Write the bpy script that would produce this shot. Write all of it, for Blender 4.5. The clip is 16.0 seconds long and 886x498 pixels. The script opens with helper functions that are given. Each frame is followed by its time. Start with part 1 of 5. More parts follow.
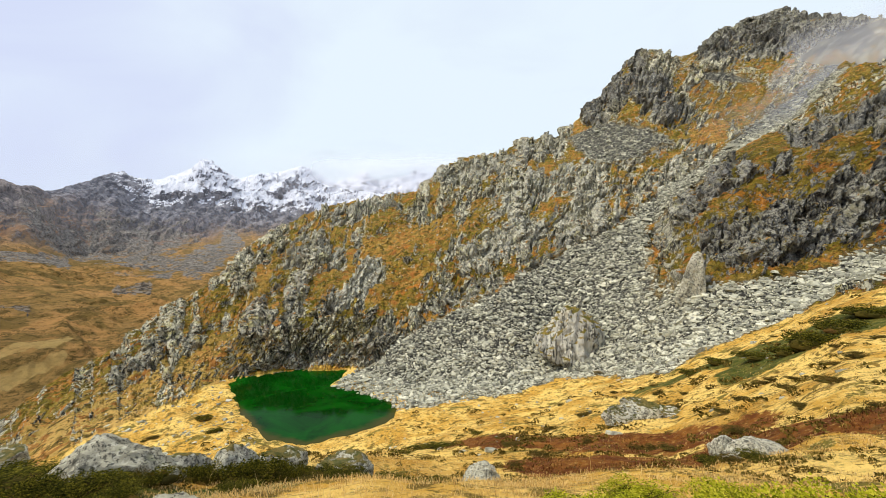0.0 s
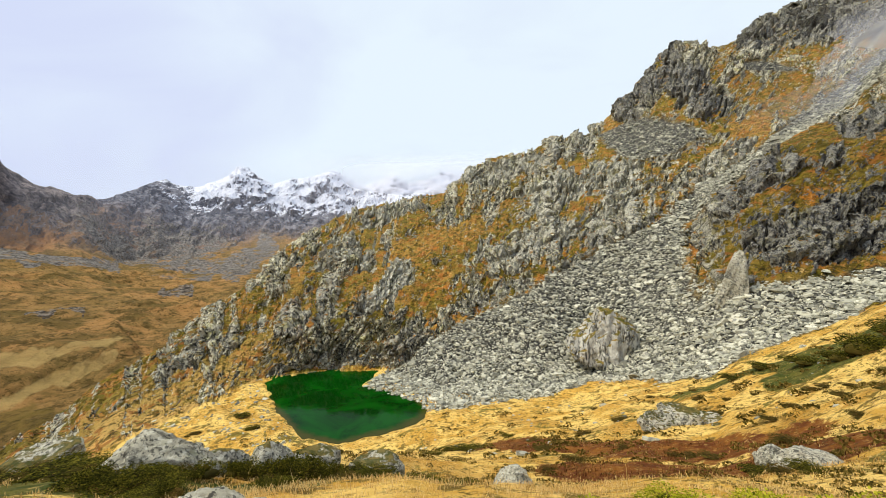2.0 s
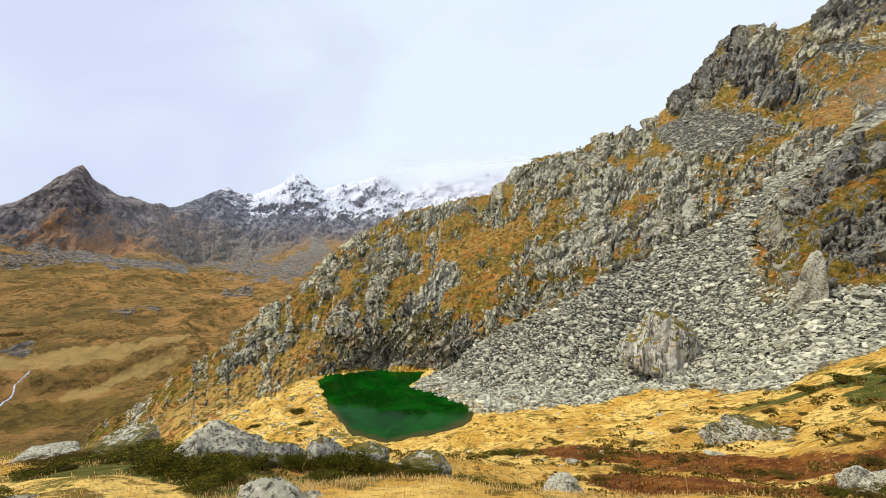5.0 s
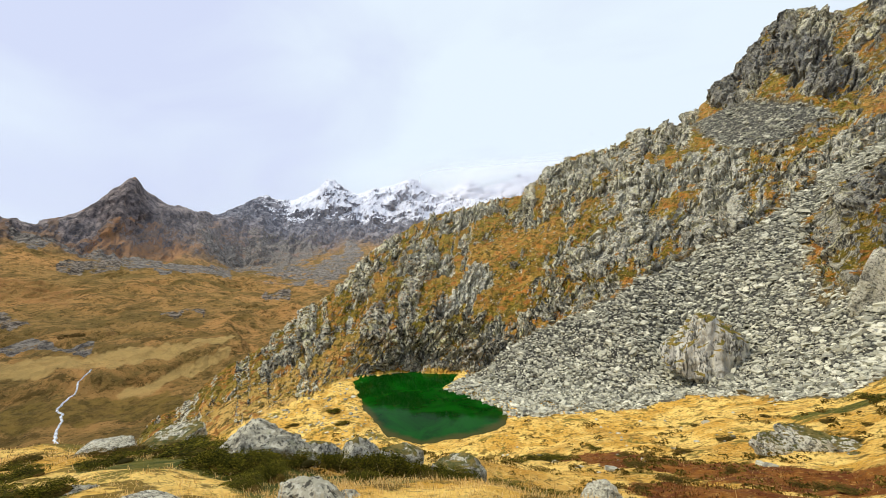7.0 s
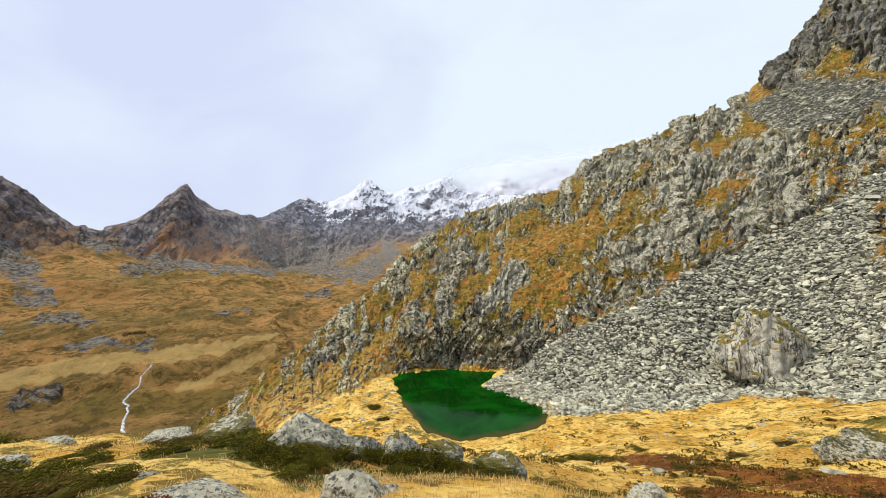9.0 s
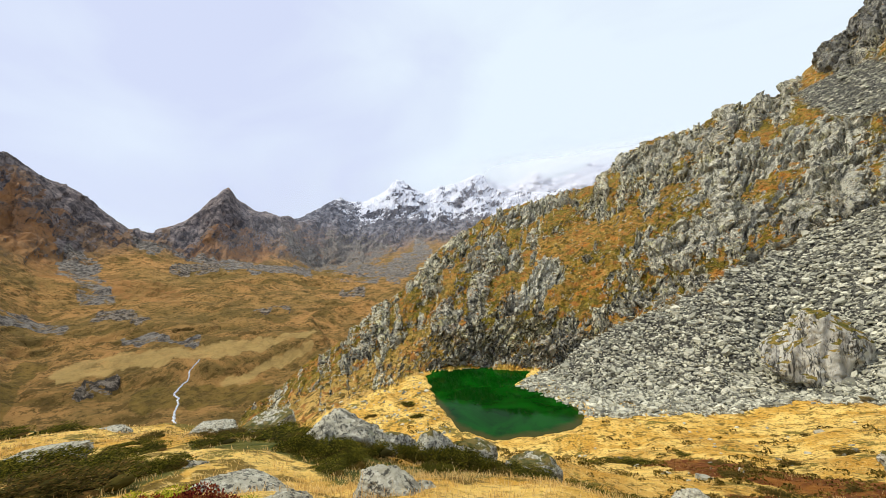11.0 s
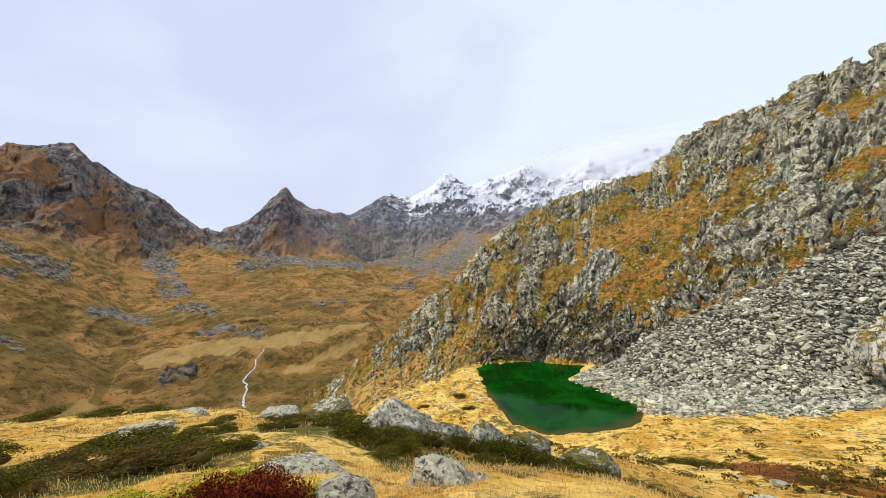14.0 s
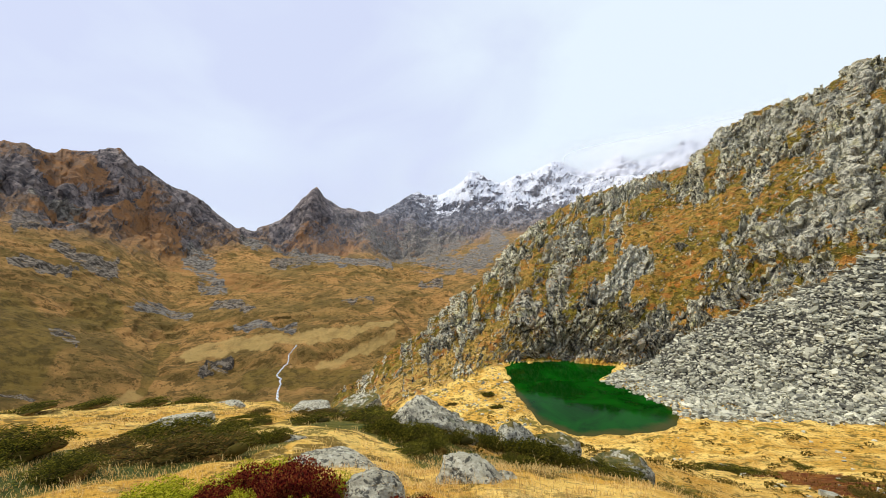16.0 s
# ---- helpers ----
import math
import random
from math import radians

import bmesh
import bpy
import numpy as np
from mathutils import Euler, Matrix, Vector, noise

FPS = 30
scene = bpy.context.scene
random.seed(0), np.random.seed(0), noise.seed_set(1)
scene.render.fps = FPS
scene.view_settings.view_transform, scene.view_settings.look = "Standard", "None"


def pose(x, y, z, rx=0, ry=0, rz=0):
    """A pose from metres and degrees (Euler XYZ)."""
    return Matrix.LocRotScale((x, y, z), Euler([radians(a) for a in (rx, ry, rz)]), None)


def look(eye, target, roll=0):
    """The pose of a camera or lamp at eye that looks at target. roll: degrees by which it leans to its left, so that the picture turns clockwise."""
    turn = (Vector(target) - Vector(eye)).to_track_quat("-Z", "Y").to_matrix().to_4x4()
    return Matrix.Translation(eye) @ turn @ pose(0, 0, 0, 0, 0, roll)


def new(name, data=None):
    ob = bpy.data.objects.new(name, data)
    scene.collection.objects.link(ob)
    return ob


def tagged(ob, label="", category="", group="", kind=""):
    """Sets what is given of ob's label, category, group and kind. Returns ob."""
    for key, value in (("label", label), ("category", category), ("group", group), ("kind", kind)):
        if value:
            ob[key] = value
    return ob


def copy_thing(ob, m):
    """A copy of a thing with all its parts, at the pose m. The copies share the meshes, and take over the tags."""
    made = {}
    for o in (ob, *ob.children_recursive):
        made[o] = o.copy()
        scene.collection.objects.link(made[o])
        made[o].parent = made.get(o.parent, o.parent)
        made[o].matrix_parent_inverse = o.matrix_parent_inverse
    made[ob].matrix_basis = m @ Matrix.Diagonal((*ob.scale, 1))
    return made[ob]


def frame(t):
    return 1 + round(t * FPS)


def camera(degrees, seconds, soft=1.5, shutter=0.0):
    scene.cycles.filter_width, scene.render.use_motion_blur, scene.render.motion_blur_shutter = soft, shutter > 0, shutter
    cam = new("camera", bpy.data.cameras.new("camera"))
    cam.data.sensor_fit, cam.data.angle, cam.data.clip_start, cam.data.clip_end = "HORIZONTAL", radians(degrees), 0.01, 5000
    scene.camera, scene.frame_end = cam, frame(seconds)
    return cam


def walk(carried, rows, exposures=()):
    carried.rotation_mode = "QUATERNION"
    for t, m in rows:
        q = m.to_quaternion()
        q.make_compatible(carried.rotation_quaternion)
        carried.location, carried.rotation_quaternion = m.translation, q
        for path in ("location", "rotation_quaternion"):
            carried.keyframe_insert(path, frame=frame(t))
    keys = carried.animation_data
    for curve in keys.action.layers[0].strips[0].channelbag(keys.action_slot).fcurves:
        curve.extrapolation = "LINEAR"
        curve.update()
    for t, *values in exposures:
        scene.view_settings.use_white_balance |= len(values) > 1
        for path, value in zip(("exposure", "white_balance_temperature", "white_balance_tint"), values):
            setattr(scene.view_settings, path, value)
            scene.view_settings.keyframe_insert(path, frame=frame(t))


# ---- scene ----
# ---------------------------------------------------------------- camera
cam = camera(95.5, 16.0, soft=0.7)
EYE = (0.015, 0.012, 24.0)
# seconds, yaw, pitch, roll: one slow pan to the left from a standing place
PATH = [
    (0.0, 0.0, 0.0, 0.0), (0.5, 1.03, 0.05, 0.25), (1.0, 2.08, 0.11, 0.43), (1.5, 3.07, 0.19, 0.56), (2.0, 4.06, 0.22, 0.57),
    (2.5, 5.06, 0.26, 0.6), (3.0, 6.13, 0.26, 0.61), (3.5, 7.24, 0.28, 0.65), (4.0, 8.36, 0.32, 0.71), (6.5, 13.89, 1.05, 1.34),
    (7.0, 15.07, 1.01, 1.58), (7.5, 16.31, 0.93, 1.89), (8.0, 17.6, 0.87, 2.17), (8.5, 18.88, 0.87, 2.39), (9.0, 20.15, 0.84, 2.57),
    (11.5, 25.86, 0.86, 3.17), (12.0, 27.09, 0.83, 3.28), (12.5, 28.34, 0.66, 3.47), (13.0, 29.52, 0.46, 3.72), (13.5, 30.64, 0.35, 3.87),
    (14.0, 31.66, 0.28, 3.99), (14.5, 32.63, 0.23, 4.07), (15.0, 33.58, 0.17, 4.12), (15.5, 34.56, 0.18, 4.17), (16.0, 35.58, 0.29, 4.15),
]
walk(cam, [(t, pose(*EYE, 90 + p, r, yaw)) for t, yaw, p, r in PATH])
# ---------------------------------------------------------------- light
SUN_ELEVATION, SUN_TURN = radians(56), radians(-98)
world = bpy.data.worlds.new("overcast_sky")
scene.world = world
world.use_nodes = True
wn, wl = world.node_tree.nodes, world.node_tree.links
wn.clear()
sky = wn.new("ShaderNodeTexSky")
sky.sky_type, sky.sun_disc, sky.sun_elevation, sky.sun_rotation = "NISHITA", False, SUN_ELEVATION, SUN_TURN
sky_dim = wn.new("ShaderNodeVectorMath")
sky_dim.operation = "SCALE"
sky_dim.inputs["Scale"].default_value = 0.1
coord = wn.new("ShaderNodeTexCoord")
split = wn.new("ShaderNodeSeparateXYZ")
# cloud cover: soft veils, brighter towards the zenith
cloud_map = wn.new("ShaderNodeMapping")
cloud_map.inputs["Scale"].default_value = (1.6, 1.6, 3.4)
cloud_noise = wn.new("ShaderNodeTexNoise")
cloud_noise.inputs["Scale"].default_value = 1.3
cloud_noise.inputs["Detail"].default_value = 5.0
cloud_noise.inputs["Roughness"].default_value = 0.48
cloud_noise.inputs["Distortion"].default_value = 0.5
cloud_ramp = wn.new("ShaderNodeValToRGB")
cloud_ramp.color_ramp.elements[0].position, cloud_ramp.color_ramp.elements[0].color = 0.30, (0.63, 0.69, 0.89, 1)
cloud_ramp.color_ramp.elements[1].position, cloud_ramp.color_ramp.elements[1].color = 0.72, (0.77, 0.87, 0.95, 1)
zenith = wn.new("ShaderNodeMapRange")
zenith.inputs["From Min"].default_value, zenith.inputs["From Max"].default_value = 0.50, 1.0
zenith.inputs["To Min"].default_value, zenith.inputs["To Max"].default_value = 1.0, 1.05
lift = wn.new("ShaderNodeVectorMath")
lift.operation = "SCALE"
cover = wn.new("ShaderNodeMix")
cover.data_type = "RGBA"
cover.inputs["Factor"].default_value = 0.94
back = wn.new("ShaderNodeBackground")
wout = wn.new("ShaderNodeOutputWorld")
wl.new(coord.outputs["Generated"], cloud_map.inputs["Vector"])
wl.new(cloud_map.outputs["Vector"], cloud_noise.inputs["Vector"])
# the cloud is thinnest, and brightest, on the side of the high peaks
glow_side = wn.new("ShaderNodeVectorMath")
glow_side.operation = "DOT_PRODUCT"
glow_side.inputs[1].default_value = Vector((0.22, 0.88, 0.36)).normalized()
glow = wn.new("ShaderNodeMapRange")
glow.interpolation_type = "SMOOTHSTEP"
glow.inputs["From Min"].default_value, glow.inputs["From Max"].default_value = 0.55, 1.0
glow.inputs["To Min"].default_value, glow.inputs["To Max"].default_value = -0.12, 0.22
veil = wn.new("ShaderNodeMath")
wl.new(coord.outputs["Generated"], glow_side.inputs[0])
wl.new(glow_side.outputs["Value"], glow.inputs["Value"])
wl.new(cloud_noise.outputs["Fac"], veil.inputs[0])
wl.new(glow.outputs["Result"], veil.inputs[1])
wl.new(veil.outputs["Value"], cloud_ramp.inputs["Fac"])
wl.new(coord.outputs["Generated"], split.inputs["Vector"])
wl.new(split.outputs["Z"], zenith.inputs["Value"])
wl.new(cloud_ramp.outputs["Color"], lift.inputs[0])
wl.new(zenith.outputs["Result"], lift.inputs["Scale"])
wl.new(sky.outputs["Color"], sky_dim.inputs[0])
wl.new(sky_dim.outputs["Vector"], cover.inputs["A"])
wl.new(lift.outputs["Vector"], cover.inputs["B"])
wl.new(cover.outputs["Result"], back.inputs["Color"])
wl.new(back.outputs["Background"], wout.inputs["Surface"])
back.inputs["Strength"].default_value = 1.1

sun = new("sun", bpy.data.lights.new("sun", "SUN"))
sun.data.energy, sun.data.angle, sun.data.color = 3.5, radians(5), (1.0, 0.93, 0.82)
sun.matrix_world = look((300 * math.sin(SUN_TURN) * math.cos(SUN_ELEVATION), 300 * math.cos(SUN_TURN) * math.cos(SUN_ELEVATION), 300 * math.sin(SUN_ELEVATION)), (0, 0, 0))
# ---------------------------------------------------------------- materials
class Nodes:
    """Short hand for building a node material."""

    def __init__(self, name, rough=0.9, specular=0.25):
        self.mat = bpy.data.materials.new(name)
        self.mat.use_nodes = True
        self.tree = self.mat.node_tree
        self.bsdf = self.tree.nodes["Principled BSDF"]
        self.bsdf.inputs["Roughness"].default_value = rough
        self.bsdf.inputs["Specular IOR Level"].default_value = specular
        self.geo = self.tree.nodes.new("ShaderNodeNewGeometry")

    def plug(self, socket, value):
        if hasattr(value, "is_linked"):
            self.tree.links.new(value, socket)
        elif isinstance(value, tuple) and len(value) == 3 and socket.type == "RGBA":
            socket.default_value = (*value, 1)
        else:
            socket.default_value = value

    def pos(self, scale=(1, 1, 1), turn=(0, 0, 0)):
        m = self.tree.nodes.new("ShaderNodeMapping")
        m.inputs["Scale"].default_value = scale
        m.inputs["Rotation"].default_value = [radians(a) for a in turn]
        self.tree.links.new(self.geo.outputs["Position"], m.inputs["Vector"])
        return m.outputs["Vector"]

    def noise(self, size, detail=4.0, rough=0.55, warp=0.0, vector=None):
        n = self.tree.nodes.new("ShaderNodeTexNoise")
        self.tree.links.new(vector or self.geo.outputs["Position"], n.inputs["Vector"])
        n.inputs["Scale"].default_value, n.inputs["Detail"].default_value = 1.0 / size, detail
        n.inputs["Roughness"].default_value, n.inputs["Distortion"].default_value = rough, warp
        return n.outputs["Fac"]

    def cells(self, size, vector=None, feature="F1", output="Distance"):
        n = self.tree.nodes.new("ShaderNodeTexVoronoi")
        n.feature = feature
        self.tree.links.new(vector or self.geo.outputs["Position"], n.inputs["Vector"])
        n.inputs["Scale"].default_value = 1.0 / size
        return n.outputs[output]

    def ramp(self, value, lo, hi, a=0.0, b=1.0):
        n = self.tree.nodes.new("ShaderNodeMapRange")
        n.interpolation_type = "SMOOTHSTEP"
        self.plug(n.inputs["Value"], value)
        for key, v in (("From Min", lo), ("From Max", hi), ("To Min", a), ("To Max", b)):
            n.inputs[key].default_value = v
        return n.outputs["Result"]

    def math(self, op, a, b=0.0):
        n = self.tree.nodes.new("ShaderNodeMath")
        n.operation = op
        self.plug(n.inputs[0], a), self.plug(n.inputs[1], b)
        return n.outputs[0]

    def mix(self, fac, a, b, blend="MIX"):
        n = self.tree.nodes.new("ShaderNodeMix")
        n.data_type, n.blend_type = "RGBA", blend
        self.plug(n.inputs["Factor"], fac), self.plug(n.inputs["A"], a), self.plug(n.inputs["B"], b)
        return n.outputs["Result"]

    def mask(self, name):
        n = self.tree.nodes.new("ShaderNodeAttribute")
        n.attribute_name = name
        return n.outputs["Fac"]

    def up(self):
        n = self.tree.nodes.new("ShaderNodeSeparateXYZ")
        self.tree.links.new(self.geo.outputs["Normal"], n.inputs[0])
        return n.outputs["Z"]

    def bump(self, height, distance, strength=1.0, under=None):
        n = self.tree.nodes.new("ShaderNodeBump")
        n.inputs["Distance"].default_value, n.inputs["Strength"].default_value = distance, strength
        self.plug(n.inputs["Height"], height)
        if under:
            self.tree.links.new(under, n.inputs["Normal"])
        return n.outputs["Normal"]

    def leafy(self, colour, share):
        """Lets part of the light pass through thin leaves and blades."""
        thin, blend, out = self.tree.nodes.new("ShaderNodeBsdfTranslucent"), self.tree.nodes.new("ShaderNodeMixShader"), self.tree.nodes["Material Output"]
        blend.inputs["Fac"].default_value = share
        self.plug(thin.inputs["Color"], colour)
        self.tree.links.new(self.bsdf.outputs[0], blend.inputs[1])
        self.tree.links.new(thin.outputs[0], blend.inputs[2])
        self.tree.links.new(blend.outputs[0], out.inputs["Surface"])

    def finish(self, colour, normal=None, rough=None, rich=1.0):
        if rich != 1.0:
            hue = self.tree.nodes.new("ShaderNodeHueSaturation")
            hue.inputs["Saturation"].default_value = rich
            self.plug(hue.inputs["Color"], colour)
            colour = hue.outputs["Color"]
        self.plug(self.bsdf.inputs["Base Color"], colour)
        if normal:
            self.tree.links.new(normal, self.bsdf.inputs["Normal"])
        if rough is not None:
            self.plug(self.bsdf.inputs["Roughness"], rough)
        return self.mat


STRAW, OLIVE = (0.84, 0.60, 0.215), (0.18, 0.145, 0.035)
ROCK, ROCK_PALE, ROCK_DARK, LICHEN = (0.45, 0.425, 0.305), (0.72, 0.69, 0.51), (0.10, 0.10, 0.088), (0.54, 0.50, 0.17)


def rock_colour(n, size, vector=None):
    """Grey gneiss: pale lichen crusts, dark wet streaks, iron stains, joints."""
    c = n.mix(n.ramp(n.noise(size * 2.2, 6, 0.65, vector=vector), 0.38, 0.60), ROCK, ROCK_PALE)
    c = n.mix(n.ramp(n.noise(size * 0.9, 7, 0.70, 0.4, vector=vector), 0.56, 0.64, 0, 0.7), c, ROCK_DARK)
    c = n.mix(n.ramp(n.noise(size * 1.3, 6, 0.68, vector=vector), 0.53, 0.64, 0, 0.6), c, LICHEN)
    c = n.mix(n.ramp(n.noise(size * 3.1, 5, 0.65, vector=vector), 0.60, 0.70, 0, 0.6), c, (0.30, 0.17, 0.08))
    c = n.mix(n.ramp(n.noise(size * 0.30, 7, 0.78), 0.54, 0.60, 0, 0.7), c, (0.80, 0.78, 0.66))
    # specks, cracks and joints taken near black, crevice shade put into the colour
    c = n.mix(n.ramp(n.noise(size * 0.42, 7, 0.78, vector=vector), 0.55, 0.585, 0, 0.92), c, (0.035, 0.035, 0.03))
    cracks = n.math("ABSOLUTE", n.math("SUBTRACT", n.noise(size * 1.3, 5, 0.62, 0.8, vector), 0.5))
    c = n.mix(n.ramp(cracks, 0.026, 0.010, 0, 0.95), c, (0.015, 0.015, 0.013))
    joints = n.math("ABSOLUTE", n.math("SUBTRACT", n.noise(size * 0.6, 4, 0.6, 0.5, vector), 0.5))
    return n.mix(n.ramp(joints, 0.020, 0.008, 0, 0.9), c, (0.018, 0.018, 0.015))


def make_ground():
    n = Nodes("alpine_ground", 0.92, 0.15)
    # meadow: bleached grass with olive, rust and mossy patches
    grass = n.mix(n.ramp(n.noise(5.0, 7, 0.70, 0.4), 0.44, 0.58), STRAW, (0.60, 0.36, 0.10))
    grass = n.mix(n.ramp(n.noise(9.0, 9, 0.74, 0.5), 0.52, 0.58, 0, 0.55), grass, (0.42, 0.22, 0.06))
    grass = n.mix(n.ramp(n.noise(3.4, 7, 0.70, 0.6), 0.57, 0.61), grass, OLIVE)
    grass = n.mix(n.ramp(n.noise(1.1, 4, 0.6, 0.4), 0.57, 0.61, 0, 0.9), grass, (0.155, 0.105, 0.026))
    grass = n.mix(n.ramp(n.noise(0.45, 4, 0.62, 0.3), 0.57, 0.62, 0, 0.85), grass, (0.15, 0.105, 0.024))
    grass = n.mix(n.ramp(n.noise(0.16, 5, 0.75), 0.54, 0.62, 0, 0.6), grass, (0.13, 0.085, 0.025))
    grass = n.mix(n.ramp(n.noise(0.3, 6, 0.75), 0.56, 0.64, 0, 0.7), grass, (0.84, 0.64, 0.28))
    blot = n.math("ADD", n.mask("rust"), n.math("MULTIPLY", n.math("SUBTRACT", n.noise(3.0, 8, 0.75, 0.5), 0.5), 2.4))
    grass = n.mix(n.ramp(blot, 0.34, 0.52), grass, n.mix(n.ramp(n.noise(1.2, 5, 0.7), 0.4, 0.65), (0.125, 0.042, 0.016), (0.26, 0.115, 0.036)))
    green = n.math("ADD", n.mask("moss"), n.math("MULTIPLY", n.math("SUBTRACT", n.noise(2.5, 6, 0.7), 0.5), 1.4))
    grass = n.mix(n.ramp(green, 0.45, 0.6), grass, n.mix(n.ramp(n.noise(0.8, 5, 0.7), 0.4, 0.65), (0.05, 0.065, 0.012), (0.14, 0.125, 0.03)))
    grass = n.mix(n.ramp(n.noise(0.3, 6, 0.75), 0.56, 0.64, 0, 0.45), grass, (0.60, 0.42, 0.16))
    grass = n.mix(n.ramp(n.noise(0.5, 6, 0.75), 0.56, 0.62, 0, 0.6), grass, (0.09, 0.06, 0.02))
    # mountainside: turf on the ledges, gneiss on the risers
    dip = n.pos((1.0, 1.0, 0.8), (0, 26, 37))
    rock = rock_colour(n, 2.4, dip)
    rock = n.mix(n.math("MULTIPLY", n.mask("fresh"), n.ramp(n.noise(3.0, 6, 0.7, vector=dip), 0.35, 0.5, 0.2, 0.9)), rock, n.mix(n.ramp(n.noise(0.7, 7, 0.75, vector=dip), 0.45, 0.58), (0.70, 0.69, 0.57), (0.36, 0.355, 0.29)))
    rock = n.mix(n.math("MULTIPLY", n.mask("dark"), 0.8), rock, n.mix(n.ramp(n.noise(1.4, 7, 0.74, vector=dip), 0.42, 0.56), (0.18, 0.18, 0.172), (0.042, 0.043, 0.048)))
    turf = n.mix(n.ramp(n.noise(6, 6, 0.66), 0.42, 0.56), (0.38, 0.20, 0.068), (0.27, 0.205, 0.05))
    turf = n.mix(n.ramp(n.noise(2.2, 7, 0.72), 0.50, 0.56), turf, (0.20, 0.15, 0.028))
    turf = n.mix(n.ramp(n.noise(4.5, 7, 0.72, 0.5), 0.55, 0.61), turf, (0.44, 0.185, 0.055))
    turf = n.mix(n.ramp(n.noise(5, 8, 0.75, 0.4), 0.505, 0.555), turf, (0.125, 0.105, 0.018))
    turf = n.mix(n.math("MULTIPLY", n.mask("red"), n.ramp(n.noise(2.4, 7, 0.74), 0.36, 0.52, 0.95, 0.25)), turf, n.mix(n.ramp(n.noise(1.6, 6, 0.72), 0.44, 0.58), (0.66, 0.39, 0.15), (0.46, 0.20, 0.062)))
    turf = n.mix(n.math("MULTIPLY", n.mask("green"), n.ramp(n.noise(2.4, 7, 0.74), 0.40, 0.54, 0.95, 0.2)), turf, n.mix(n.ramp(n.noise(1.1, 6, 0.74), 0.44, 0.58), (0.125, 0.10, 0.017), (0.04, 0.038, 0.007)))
    turf = n.mix(n.math("MULTIPLY", n.mask("pale"), n.ramp(n.noise(5.0, 6, 0.7), 0.38, 0.56, 0.2, 0.85)), turf, (0.70, 0.47, 0.18))
    turf = n.mix(n.ramp(n.noise(1.5, 5, 0.65, 0.4), 0.53, 0.57, 0, 0.85), turf, (0.075, 0.055, 0.010))
    turf = n.mix(n.ramp(n.noise(0.7, 7, 0.76, 0.3), 0.54, 0.58, 0, 0.85), turf, (0.03, 0.024, 0.006))
    turf = n.mix(n.ramp(n.noise(3.2, 6, 0.7, 0.6), 0.56, 0.60, 0, 0.7), turf, (0.30, 0.125, 0.045))
    turf = n.mix(n.ramp(n.noise(1.0, 7, 0.76), 0.59, 0.63, 0, 0.7), turf, (0.74, 0.52, 0.23))
    ledge = n.math("ADD", n.mask("rock"), n.math("MULTIPLY", n.math("SUBTRACT", n.noise(2.0, 8, 0.76, vector=dip), 0.5), 3.0))
    ledge = n.math("ADD", ledge, n.math("MULTIPLY", n.math("SUBTRACT", 0.70, n.up()), 0.9))
    crag = n.mix(n.ramp(ledge, 0.48, 0.54), turf, rock)
    c = n.mix(n.ramp(n.math("ADD", n.mask("hill"), n.math("MULTIPLY", n.math("SUBTRACT", n.noise(4, 5, 0.6), 0.5), 0.8)), 0.3, 0.6), grass, crag)
    # ground between the slabs: its dark tones and cell edges paint the gaps' shade
    shade = n.tree.nodes.new("ShaderNodeSeparateColor")
    n.tree.links.new(n.cells(0.75, output="Color"), shade.inputs[0])
    loose = n.mix(shade.outputs[0], (0.03, 0.029, 0.023), (0.17, 0.165, 0.13))
    loose = n.mix(n.ramp(n.cells(0.75, feature="DISTANCE_TO_EDGE"), 0.12, 0.02, 0, 0.9), loose, (0.03, 0.03, 0.027))
    c = n.mix(n.mask("scree"), c, loose)
    # relief: fine for the grass, coarse for the rock
    coarse = n.math("ADD", n.noise(0.9, 8, 0.75, 0.4, dip), n.math("MULTIPLY", n.noise(3.6, 5, 0.6, vector=dip), 1.4))
    tufts = n.bump(n.noise(1.1, 6, 0.72, 0.4), 0.34, 1.0)
    fine = n.bump(n.noise(0.25, 6, 0.75), 0.11, 1.0, tufts)
    both = n.bump(n.math("MULTIPLY", coarse, n.mask("hill")), 0.42, 1.0, fine)
    return n.finish(c, both, rich=1.10)


